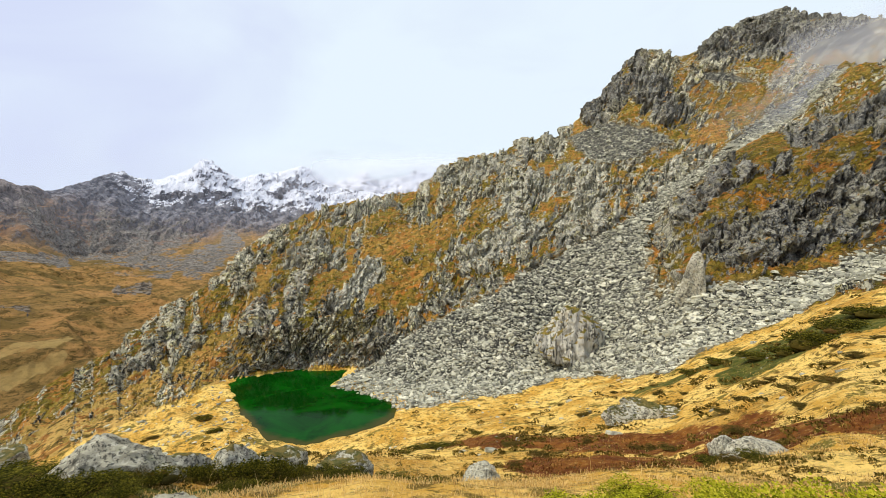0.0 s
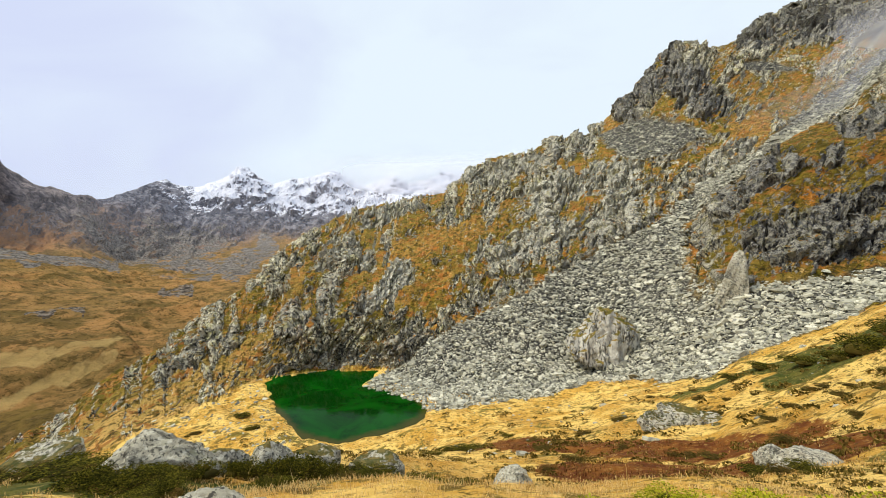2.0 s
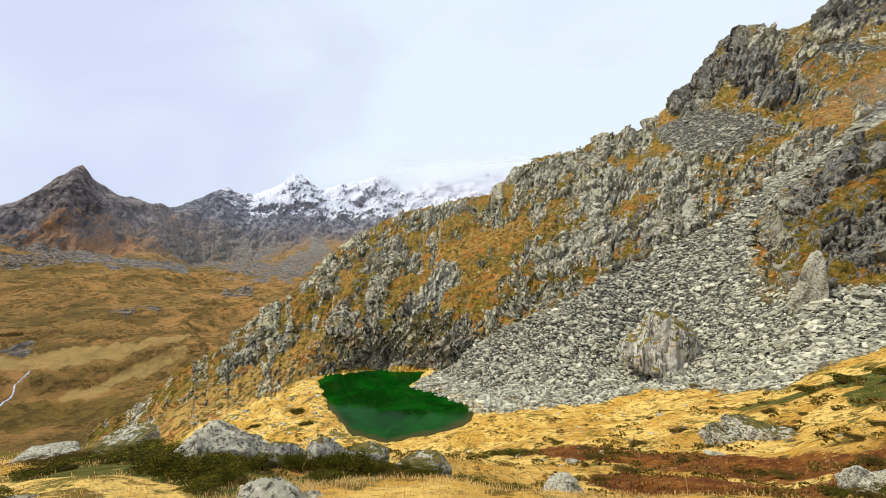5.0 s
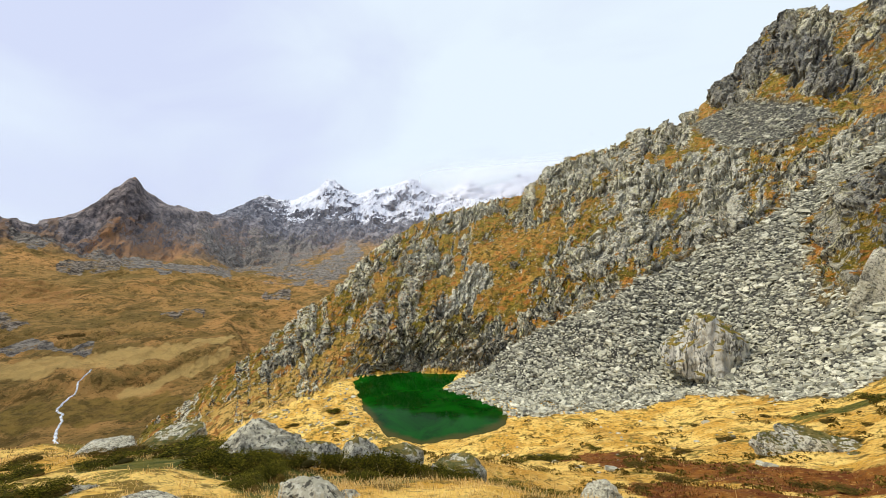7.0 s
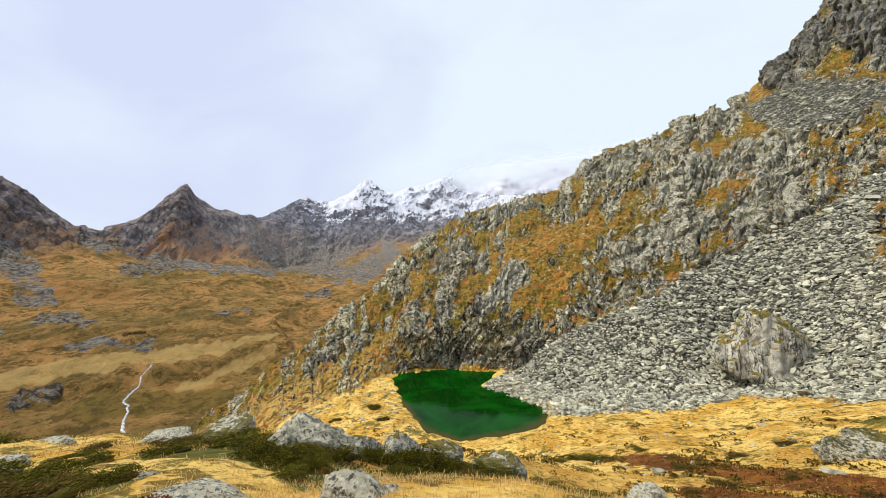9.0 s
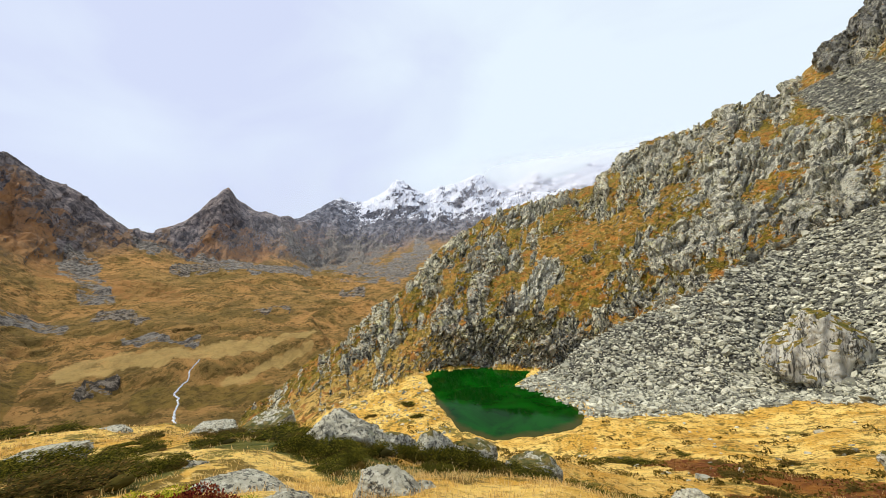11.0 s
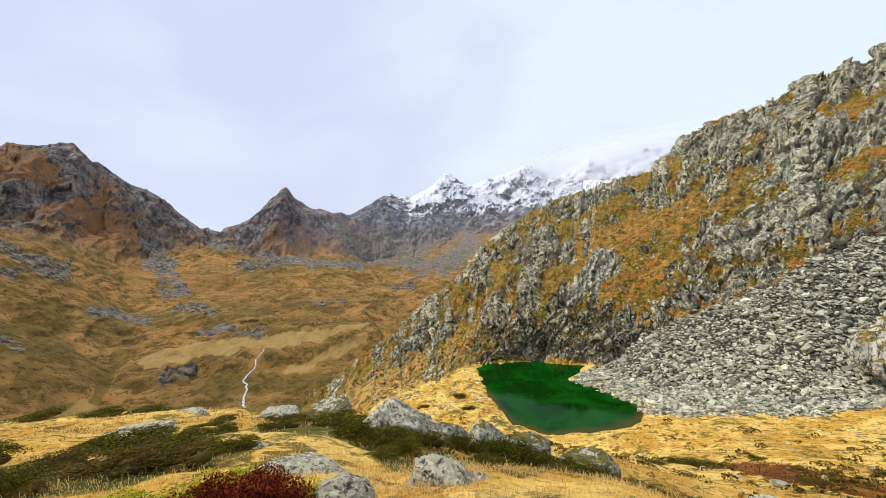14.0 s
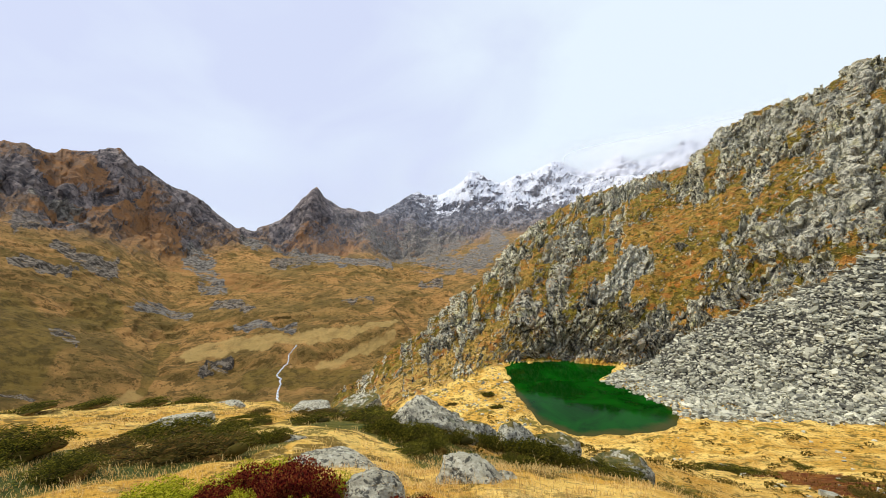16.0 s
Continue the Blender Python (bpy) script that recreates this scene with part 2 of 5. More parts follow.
def make_far():
    n = Nodes("far_mountain", 0.95, 0.1)
    wide = n.noise(150, 5, 0.62, 0.4)
    turf = n.mix(n.ramp(wide, 0.40, 0.58), (0.54, 0.29, 0.09), (0.39, 0.235, 0.07))
    turf = n.mix(n.ramp(n.noise(48, 8, 0.74, 0.6), 0.42, 0.60, 0, 0.85), turf, (0.16, 0.115, 0.028))
    turf = n.mix(n.ramp(n.noise(12, 9, 0.78, 0.3), 0.52, 0.56, 0, 0.85), turf, (0.13, 0.085, 0.020))
    turf = n.mix(n.ramp(n.noise(4.0, 7, 0.78, 0.3), 0.54, 0.60, 0, 0.7), turf, (0.075, 0.055, 0.014))
    turf = n.mix(n.ramp(n.noise(20, 9, 0.76), 0.56, 0.62, 0, 0.6), turf, (0.44, 0.26, 0.085))
    turf = n.mix(n.ramp(n.math("ADD", n.mask("straw"), n.math("MULTIPLY", n.math("SUBTRACT", n.noise(16, 7, 0.74, 0.5), 0.5), 2.2)), 0.3, 1.2, 0, 0.75), turf, (0.62, 0.43, 0.15))
    turf = n.mix(n.ramp(n.math("ADD", n.mask("olive"), n.math("MULTIPLY", n.math("SUBTRACT", n.noise(24, 7, 0.74), 0.5), 2.4)), 0.4, 0.9, 0, 0.8), turf, n.mix(n.ramp(n.noise(8, 7, 0.75), 0.42, 0.58), (0.25, 0.17, 0.036), (0.11, 0.08, 0.018)))
    rock = n.mix(n.ramp(n.noise(30, 8, 0.72), 0.40, 0.60), (0.35, 0.295, 0.265), (0.10, 0.088, 0.088))
    rock = n.mix(n.ramp(n.noise(8, 7, 0.74), 0.52, 0.60, 0, 0.8), rock, (0.045, 0.045, 0.052))
    rust = n.mix(n.ramp(n.noise(90, 6, 0.66), 0.4, 0.6), (0.32, 0.18, 0.095), (0.24, 0.165, 0.11))
    rust = n.mix(n.ramp(n.noise(13, 7, 0.74), 0.52, 0.60, 0, 0.8), rust, (0.11, 0.07, 0.042))
    rust = n.mix(n.math("MULTIPLY", n.mask("rusty"), n.ramp(n.noise(20, 7, 0.74), 0.40, 0.58, 0.8, 0.1)), rust, (0.43, 0.215, 0.08))
    rough = n.math("MULTIPLY", n.math("SUBTRACT", n.noise(20, 9, 0.78, 0.4), 0.5), 3.4)
    stone = n.mix(n.ramp(n.noise(6, 8, 0.78), 0.42, 0.56), (0.34, 0.29, 0.22), (0.065, 0.055, 0.042))
    cliff = n.math("ADD", n.mask("cliff"), n.math("ADD", rough, n.math("MULTIPLY", n.math("SUBTRACT", 0.80, n.up()), 0.9)))
    low = n.mix(n.math("MULTIPLY", n.mask("rusty"), n.ramp(n.noise(20, 7, 0.74), 0.40, 0.58, 0.8, 0.2)), turf, (0.44, 0.22, 0.07))
    low = n.mix(n.ramp(cliff, 0.64, 0.74), low, stone)
    high = n.mix(n.ramp(n.math("SUBTRACT", cliff, n.math("MULTIPLY", n.mask("rusty"), 0.6)), 0.10, 0.40), rust, rock)
    # grey rock of the farthest range, with bluish haze put into its base colour
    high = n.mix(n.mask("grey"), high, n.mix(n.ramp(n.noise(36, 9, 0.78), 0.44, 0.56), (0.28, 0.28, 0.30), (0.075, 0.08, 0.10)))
    c = n.mix(n.mask("peak"), low, high)
    gravel = n.ramp(n.math("ADD", n.mask("gravel"), n.math("MULTIPLY", n.math("SUBTRACT", n.noise(32, 9, 0.78, 0.5), 0.5), 4.0)), 0.6, 0.9)
    c = n.mix(gravel, c, n.mix(n.ramp(n.noise(7, 8, 0.78), 0.40, 0.60), (0.33, 0.30, 0.245), (0.075, 0.068, 0.06)))
    strata = n.pos((1.0, 1.0, 2.2), (0, 32, 0))
    streaks = n.math("ADD", n.math("MULTIPLY", n.math("SUBTRACT", n.noise(55, 12, 0.80, 0.6, strata), 0.5), 5.5), n.math("MULTIPLY", n.math("SUBTRACT", n.up(), 0.62), 1.4))
    white = n.ramp(n.math("ADD", n.math("MULTIPLY", n.mask("snow"), 1.35), streaks), 0.62, 0.88)
    c = n.mix(n.math("MULTIPLY", white, n.ramp(n.mask("snow"), 0.02, 0.2)), c, (0.84, 0.87, 0.92))
    h = n.math("ADD", n.noise(9, 9, 0.78), n.math("MULTIPLY", n.noise(40, 6, 0.66, 0.5), 2.4))
    return n.finish(c, n.bump(h, 8.0, 1.0), rich=1.0)


def make_water():
    n = Nodes("pond_water", 0.06, 0.035)
    n.bsdf.inputs["IOR"].default_value = 1.33
    c = n.mix(n.ramp(n.noise(7, 5, 0.6, 0.6), 0.38, 0.62), (0.0010, 0.024, 0.0010), (0.0022, 0.056, 0.0022))
    c = n.mix(n.ramp(n.math("ADD", n.mask("shallow"), n.math("MULTIPLY", n.math("SUBTRACT", n.noise(2.5, 5, 0.65), 0.5), 0.9)), 0.35, 0.9), c, (0.045, 0.045, 0.008))
    return n.finish(c, n.bump(n.noise(0.5, 4, 0.6, vector=n.pos((1, 0.5, 1))), 0.012, 0.4))


MAT_GROUND, MAT_FAR, MAT_WATER = make_ground(), make_far(), make_water()
# ---------------------------------------------------------------- terrain shape
def hashed(ix, iy, seed):
    h = (ix.astype(np.int64) * 374761393 + iy.astype(np.int64) * 668265263 + seed * 974634777) & 0xFFFFFFFF
    h = ((h ^ (h >> 13)) * 1274126177) & 0xFFFFFFFF
    h = ((h ^ (h >> 16)) * 2246822519) & 0xFFFFFFFF
    return (h ^ (h >> 15)) / 4294967296.0


def perlin(x, y, seed=0):
    """Gradient noise, about -1 to 1."""
    ix, iy = np.floor(x), np.floor(y)
    fx, fy = x - ix, y - iy
    u, v = fx * fx * fx * (fx * (fx * 6 - 15) + 10), fy * fy * fy * (fy * (fy * 6 - 15) + 10)

    def corner(dx, dy):
        a = hashed(ix + dx, iy + dy, seed) * 2 * np.pi
        return np.cos(a) * (fx - dx) + np.sin(a) * (fy - dy)
    low = corner(0, 0) * (1 - u) + corner(1, 0) * u
    high = corner(0, 1) * (1 - u) + corner(1, 1) * u
    return (low * (1 - v) + high * v) * 1.5


def fbm(x, y, size, octaves, seed=0, fall=0.5):
    total, amp = 0.0, 1.0
    for k in range(octaves):
        total = total + amp * perlin(x / size + 17.3 * k, y / size - 9.1 * k, seed + k)
        size, amp = size * 0.47, amp * fall
    return total


def ridged(x, y, size, octaves, seed=0, fall=0.5):
    """Sharp crests, about -1 to 1."""
    total, amp, weight = 0.0, 1.0, 0.0
    for k in range(octaves):
        total = total + amp * (1 - 2.2 * np.abs(perlin(x / size + 5.7 * k, y / size + 3.3 * k, seed + k)))
        weight, size, amp = weight + amp, size * 0.48, amp * fall
    return total / weight - 0.3


def facets(x, y, size, seed=0):
    """Broken faces: each cell has its own height and tilt."""
    x, y = x / size, y / size
    ix, iy = np.floor(x), np.floor(y)
    best, out = np.full(x.shape, 1e9), np.zeros(x.shape)
    for dx in (-1, 0, 1):
        for dy in (-1, 0, 1):
            cx, cy = ix + dx, iy + dy
            px, py = x - cx - hashed(cx, cy, seed), y - cy - hashed(cx, cy, seed + 1)
            d = px * px + py * py
            near = d < best
            value = hashed(cx, cy, seed + 2) - 0.5 + (hashed(cx, cy, seed + 3) - 0.5) * px * 1.3 + (hashed(cx, cy, seed + 4) - 0.5) * py * 1.3
            best, out = np.where(near, d, best), np.where(near, value, out)
    return out * 2


def smooth(lo, hi, v):
    s = np.clip((v - lo) / (hi - lo), 0, 1)
    return s * s * (3 - 2 * s)


# heights of the near slope, by direction (degrees to the right of north) and distance
NEAR_R = [0, 3, 6, 12, 22, 35, 47]
NEAR = [
    (-180, 22.4, 22.6, 22.8, 23.2, 23.8, 24.5, 25.5),
    (-100, 22.4, 22.7, 22.3, 21.5, 20.6, 16.0, 8.0),
    (-84, 22.4, 22.5, 22.0, 20.9, 19.3, 14.0, 5.0),
    (-70, 22.4, 22.3, 21.6, 20.2, 18.1, 9.0, 0.0),
    (-57, 22.4, 22.2, 21.4, 19.7, 16.5, 8.0, 0.0),
    (-42, 22.4, 22.1, 21.0, 18.9, 14.1, 6.0, 1.5),
    (-20, 22.4, 22.0, 20.6, 17.6, 13.6, 5.0, 0.6),
    (0, 22.4, 22.0, 20.4, 16.8, 12.2, 6.6, 2.8),
    (15, 22.4, 22.0, 20.6, 17.3, 13.0, 8.5, 5.2),
    (30, 22.4, 22.0, 21.0, 18.2, 14.5, 11.7, 10.0),
    (45, 22.4, 22.1, 21.3, 19.5, 18.2, 17.6, 18.6),
    (62, 22.4, 22.2, 21.8, 21.0, 20.6, 21.2, 22.5),
    (180, 22.4, 22.6, 22.8, 23.2, 23.8, 24.5, 25.5),
]
# foot of the mountainside: direction, distance, height
FOOT = [
    (-180, 80, 30), (-110, 80, -10), (-95, 75, -24), (-60, 75, -22), (-52, 72, -13), (-46, 72, -4), (-42, 70, -1), (-34, 74, 0.3), (-28, 84, 0.4),
    (-22, 84.5, 0.3), (-13, 83, 0.3), (-6, 70, 0.4), (0, 67, 0.5), (9.3, 66, 0.9), (15.8, 73, 2.2), (22.6, 66, 5.2), (29, 58, 8.6),
    (33, 60, 11.4), (41, 62, 16), (48, 60, 21), (62, 60, 25), (180, 80, 30),
]
# first break of slope: top of the lake cliff, head of the scree fan, foot of the dark crag
BREAK = [
    (-180, 95, 33), (-95, 90, -30), (-60, 88, -28), (-52, 86, -11), (-46, 88, -3.5), (-42, 88, -1), (-34, 90, 3), (-28, 91, 6),
    (-22, 89, 8.8), (-13, 89, 9.5), (-6.7, 85, 7.2), (1.3, 88, 11), (9.3, 95, 16.5), (17, 110, 24), (23, 108, 29), (26.5, 98, 24),
    (31, 75, 18), (35.4, 73, 18.5), (38.5, 76, 20.7), (43, 80, 21.6), (48, 84, 22.5), (62, 88, 27), (180, 95, 33),
]
# second break: middle of the face, top of the dark crag
MIDDLE = [
    (-180, 110, 36), (-95, 98, -32), (-60, 96, -30), (-52, 95, -10), (-42, 100, -0.9), (-34, 104, 5.6), (-28, 106, 9.5), (-22, 110, 14.5),
    (-13, 118, 20), (-6.7, 120, 24), (1.3, 125, 29), (9.3, 130, 33), (17, 140, 37), (23, 130, 38), (27.8, 118, 31.5), (30.3, 93, 31.8),
    (35.9, 96, 39.4), (41.8, 100, 42), (47.8, 105, 46), (62, 110, 52), (180, 110, 36),
]
# third break: high on the face, the gully above the crag
UPPER = [
    (-180, 150, 40), (-95, 102, -33), (-60, 101, -31), (-52, 101, -9.5), (-42, 106, -0.8), (-34, 117, 7.2), (-28, 126, 13.5), (-22, 135, 22),
    (-13, 155, 33), (-6.7, 165, 40), (1.3, 180, 52), (9.3, 190, 60), (17, 200, 67), (23, 180, 60.6), (30, 150, 45.5), (35, 165, 55.5),
    (41, 200, 74.6), (45, 250, 105), (48, 255, 103), (62, 250, 95), (180, 150, 40),
]
# crest of the mountainside: direction, distance, rise in degrees from the eye
CREST = [
    (-180, 200, 7.0), (-95, 106, -28.0), (-60, 106, -27.0), (-54, 106, -20.5), (-51.3, 106, -17.6), (-48, 108, -15.6), (-42.8, 112, -12.7),
    (-38.4, 120, -9.8), (-32.5, 134, -6.2), (-30.2, 140, -4.4), (-27.1, 149, -1.5), (-25.1, 155, 0.8), (-23.1, 160, 2.3), (-18.9, 172, 4.5),
    (-15.2, 183, 5.9), (-7.1, 206, 7.6), (-3.1, 218, 8.2), (-1.9, 222, 9.6), (0.5, 229, 11.6), (3.7, 238, 12.7), (7.7, 250, 13.0), (11.6, 260, 14.7),
    (15.8, 272, 14.6), (19.1, 283, 16.8), (23.6, 305, 21.5), (25.8, 318, 22.7), (31.2, 330, 21.4), (34.9, 380, 22.8),
    (40.2, 420, 22.9), (47.8, 440, 19.9), (62, 450, 17.0), (180, 200, 7.0),
]
# valley floor, its humps, the high bench and the foot of the far mountains
VALLEY = [(-180, 300, 20), (-110, 240, -10), (-84, 240, -30), (-75, 245, -48), (-66, 250, -53), (-45, 250, -52), (-30, 300, -50), (180, 300, 20)]
HUMP = [(-180, 380, 20), (-110, 320, 5), (-84, 320, -8), (-78, 315, -22), (-72, 300, -44), (-65, 300, -48), (-57, 312, -42), (-50, 340, -37), (-43, 380, -33), (-30, 420, -36), (180, 400, 20)]
BENCH = [(-180, 600, 20), (-95, 500, 50), (-84, 500, 32), (-77, 520, 12), (-70, 560, -26), (-61, 600, -18), (-53, 620, -10), (-43, 650, -20), (-35, 720, -24), (0, 720, -20), (180, 600, 20)]
BASE = [(-180, 1000, 3), (-95, 800, 8), (-84, 800, 6.5), (-77, 850, 5), (-70, 950, 2), (-61, 1200, 3.0), (-57, 1150, 1.5), (-53, 1150, 1.2), (-46, 1300, 0.8), (-42, 1500, -0.8), (-35, 1700, 0), (-28, 1800, 2), (0, 1900, 3), (180, 1000, 3)]
# crest of the far mountains
FAR_CREST = [
    (-180, 1200, 6.0), (-95, 1150, 11.9), (-82.8, 1150, 13.1), (-78.4, 1170, 13.1), (-74.7, 1180, 13.9), (-73.5, 1190, 13.8), (-72.1, 1220, 11.9), (-69.3, 1280, 10.1),
    (-65.9, 1340, 8.2), (-63.6, 1380, 5.5), (-60.5, 1420, 4.0), (-57, 1450, 6.0), (-54, 1480, 8.2), (-53.0, 1490, 8.8), (-52.4, 1500, 9.5), (-51.7, 1510, 8.7), (-50.6, 1540, 8.0), (-49.6, 1560, 7.1), (-46.6, 1650, 6.4),
    (-44.2, 2000, 5.9), (-38.5, 2400, 8.2), (-35.4, 2450, 7.8), (-30.7, 2500, 10.0), (-28.1, 2600, 9.1), (-26.8, 2650, 8.9), (-23.2, 2700, 9.7),
    (-18.6, 2750, 10.3), (-15.1, 2800, 9.1), (-11.2, 2850, 10.3), (-9, 2900, 8.9), (-3.3, 2900, 10.6), (8, 2900, 8.7), (40, 2900, 2.7), (180, 1200, 3.7),
]
POND = [
    (-18.5, 80.0), (-25.2, 79.8), (-31.2, 78.4), (-37.5, 75.5), (-38.4, 71.3), (-34.7, 66.2), (-29.9, 59.2), (-26.0, 54.5), (-22.0, 50.6),
    (-16.8, 48.9), (-13.2, 51.2), (-9.4, 53.6), (-7.1, 57.2), (-6.2, 60.9), (-8.4, 64.0), (-13.7, 67.9), (-19.2, 70.9),
]


# bare crags of the mountainside: a chain of (direction, rise) in degrees from the standing place, half width, how dark, how pale
CRAGS = [
    ([(-25.8, -15.1), (-20.3, -14.7), (-13.0, -14.5), (-6.7, -12.5)], 1.8, 0.45, 0),
    ([(-24.8, -9.7), (-22.4, -6.6), (-16.7, -6.8)], 2.2, 0.35, 0),
    ([(-14.5, -7.7), (-9.9, -3.1)], 1.5, 0, 0.6),
    ([(-0.3, -7.5), (7.7, -4.7)], 1.4, 0.2, 0.2),
    ([(3.7, -1.1), (9.3, 0.9), (15.4, 2.4), (22.6, 6.7)], 2.7, 0.15, 0.35),
    ([(11.6, -1.9), (21.2, 2.3)], 1.7, 0.3, 0.3),
    ([(27.2, 7.5), (30.3, 9.7), (32.3, 10.8)], 1.5, 0.2, 0.3),
    ([(23.3, 11.0), (28.1, 12.3)], 1.0, 0.3, 0.1),
    ([(0.5, 10.4), (6.9, 11.1), (11.6, 12.9), (15.8, 13.7)], 1.3, 0.15, 0.3),
    ([(6.1, 5.7), (13.9, 8.6), (19.8, 9.8)], 1.8, 0.1, 0.4),
    ([(-15.6, 3.9), (-7.5, 6.4)], 1.1, 0.1, 0.4),
    ([(-39.1, -13.7), (-34.2, -10.8)], 1.2, 0.4, 0),
    ([(-32.5, -11.3), (-28.6, -9.0)], 1.1, 0.3, 0.1),
    ([(-21.7, -0.7), (-17.5, 0.8), (-14.5, -1.5)], 1.3, 0.1, 0.4),
    ([(21.2, 18.2), (24.6, 22.0), (29.7, 16.4)], 2.1, 0.8, 0),
    ([(34.3, 22.2), (40.9, 22.3), (45.6, 20.5)], 1.8, 0.7, 0),
    ([(28.5, 1.5), (30.3, 4.9), (33.8, 7.4)], 1.7, 0.45, 0.1),
    ([(34.6, 0.1), (38.5, 0.7), (41.8, 2.2), (45.2, 4.0), (47.6, 6.0)], 2.4, 0.8, 0),
    ([(42.7, 11.7), (47.5, 13.4)], 1.8, 0.6, 0.1),
    ([(39.9, 9.2), (35.9, 7.2)], 0.8, 0.4, 0.1),
]
# turf between them: chain, half width, how rusty, how green
TURF = [
    ([(25.9, 3.7), (30.3, 9.7), (34.0, 13.5)], 1.5, 0.9, 0),
    ([(-7.5, -12.1), (5.3, -6.7), (13.9, -3.0)], 0.9, 1, 0),
    ([(16.9, 16.2), (25.3, 14.0)], 0.6, 0.8, 0),
    ([(33.2, 17.7), (37.5, 15.9)], 1.5, 0.4, 0.5),
    ([(-13.7, -2.3), (-6.7, 0.9), (1.3, 3.3)], 1.5, 0.8, 0.1),
    ([(-9.9, -7.0), (-1.9, -2.3)], 1.3, 0.7, 0.2),
    ([(26.6, -2.8), (28.1, 2.2)], 1.0, 1, 0),
    ([(30.9, 0.1), (35.9, 4.9), (42.7, 8.9), (46.7, 9.3)], 1.7, 0.2, 0.9),
    ([(35.4, -3.9), (38.2, -1.5)], 0.8, 0.8, 0.2),
    ([(43.9, -1.1), (47.5, 0.6)], 1.0, 0.8, 0.3),
    ([(-26.4, -14.0), (-25.8, -8.6), (-23.8, -2.9)], 1.0, 0.6, 0.3),
    ([(-6.7, -9.0), (5.3, -3.9), (13.9, -3.0)], 0.6, 0.1, 0.9),
]
# the far side of the valley, in the same terms: cliffs, rusty slopes, talus, green hollows, bleached crests
FAR_CLIFFS = [
    ([(-82.9, 10.0), (-80.1, 9.4)], 1.4),
    ([(-82.0, 5.5), (-78.3, 6.0)], 1.0),
    ([(-79.1, 8.5), (-73.0, 8.8)], 0.6),
    ([(-74.8, 13.0), (-71.4, 11.1), (-67.7, 7.9), (-61.1, 4.7)], 1.1),
    ([(-68.6, 2.9), (-66.8, 3.0)], 0.6),
    ([(-57.1, 4.5), (-52.6, 7.3), (-46.7, 5.1)], 1.5),
    ([(-78.9, 3.1), (-75.0, 0.4)], 0.9),
    ([(-65.5, -4.9), (-61.8, -5.8)], 0.6),
    ([(-49.7, -5.8), (-46.3, -6.1)], 0.4),
    ([(-58.7, 0.0), (-54.2, 0.1)], 0.6),
    ([(-67.5, -12.3), (-65.1, -12.5)], 0.6),
    ([(-79.8, -5.5), (-78.3, -6.4)], 0.6),
    ([(-83.8, -10.1), (-81.6, -10.6)], 0.6),
    ([(-38.6, -4.2), (-36.4, -4.8)], 0.6),
    ([(-81.8, 1.6), (-78.6, 0.5)], 0.6),
]
FAR_RUST = [
    ([(-80.8, 6.7), (-74.6, 7.4)], 0.7),
    ([(-73.1, 7.6), (-70.7, 3.4), (-68.7, 0.6)], 1.5),
    ([(-78.9, 11.5), (-75.8, 11.4)], 1.5),
    ([(-55.8, 2.9), (-48.5, 1.3)], 0.7),
    ([(-36.7, 0.5), (-35.0, 1.1)], 0.7),
    ([(-64.0, -1.2), (-59.0, -3.2)], 1.1),
]
FAR_TALUS = [
    ([(-67.2, 1.5), (-65.6, -2.1)], 1.4),
    ([(-61.9, 3.0), (-50.1, -0.3), (-43.2, -1.5)], 0.6),
    ([(-72.7, -3.6), (-68.5, -5.5)], 0.9),
    ([(-42.3, 0.5), (-37.6, -0.7), (-34.4, -2.1)], 1.4),
    ([(-32.0, -2.3), (-27.8, 0.6)], 1.5),
    ([(-80.7, 8.3), (-77.8, 7.3)], 0.6),
    ([(-63.2, -8.0), (-56.6, -9.4)], 0.6),
]
FAR_OLIVE = [
    ([(-83.5, -3.1), (-81.4, -5.7), (-83.1, -8.6)], 2.5),
    ([(-77.5, -3.2), (-75.0, -3.8)], 1.5),
    ([(-61.7, -14.2), (-49.7, -15.1)], 1.4),
    ([(-73.2, -12.3), (-70.9, -9.0)], 0.8),
]
FAR_STRAW = [
    ([(-68.8, -10.8), (-63.4, -10.6), (-53.8, -10.6), (-43.0, -9.8)], 0.6),
    ([(-54.0, -13.4), (-44.0, -11.6)], 0.5),
    ([(-79.3, -12.9), (-73.7, -12.8)], 0.6),
]


def strip(az, el, points, half):
    """1 along a chain of (direction, rise) points, 0 past its half width."""
    best = np.full(az.shape, 1e9)
    for (ax, ay), (bx, by) in zip(points, points[1:]):
        ex, ey = bx - ax, by - ay
        t = np.clip(((az - ax) * ex + (el - ay) * ey) / (ex * ex + ey * ey), 0, 1)
        best = np.minimum(best, np.hypot(az - ax - t * ex, el - ay - t * ey))
    return smooth(1.3, 0.7, best / half)


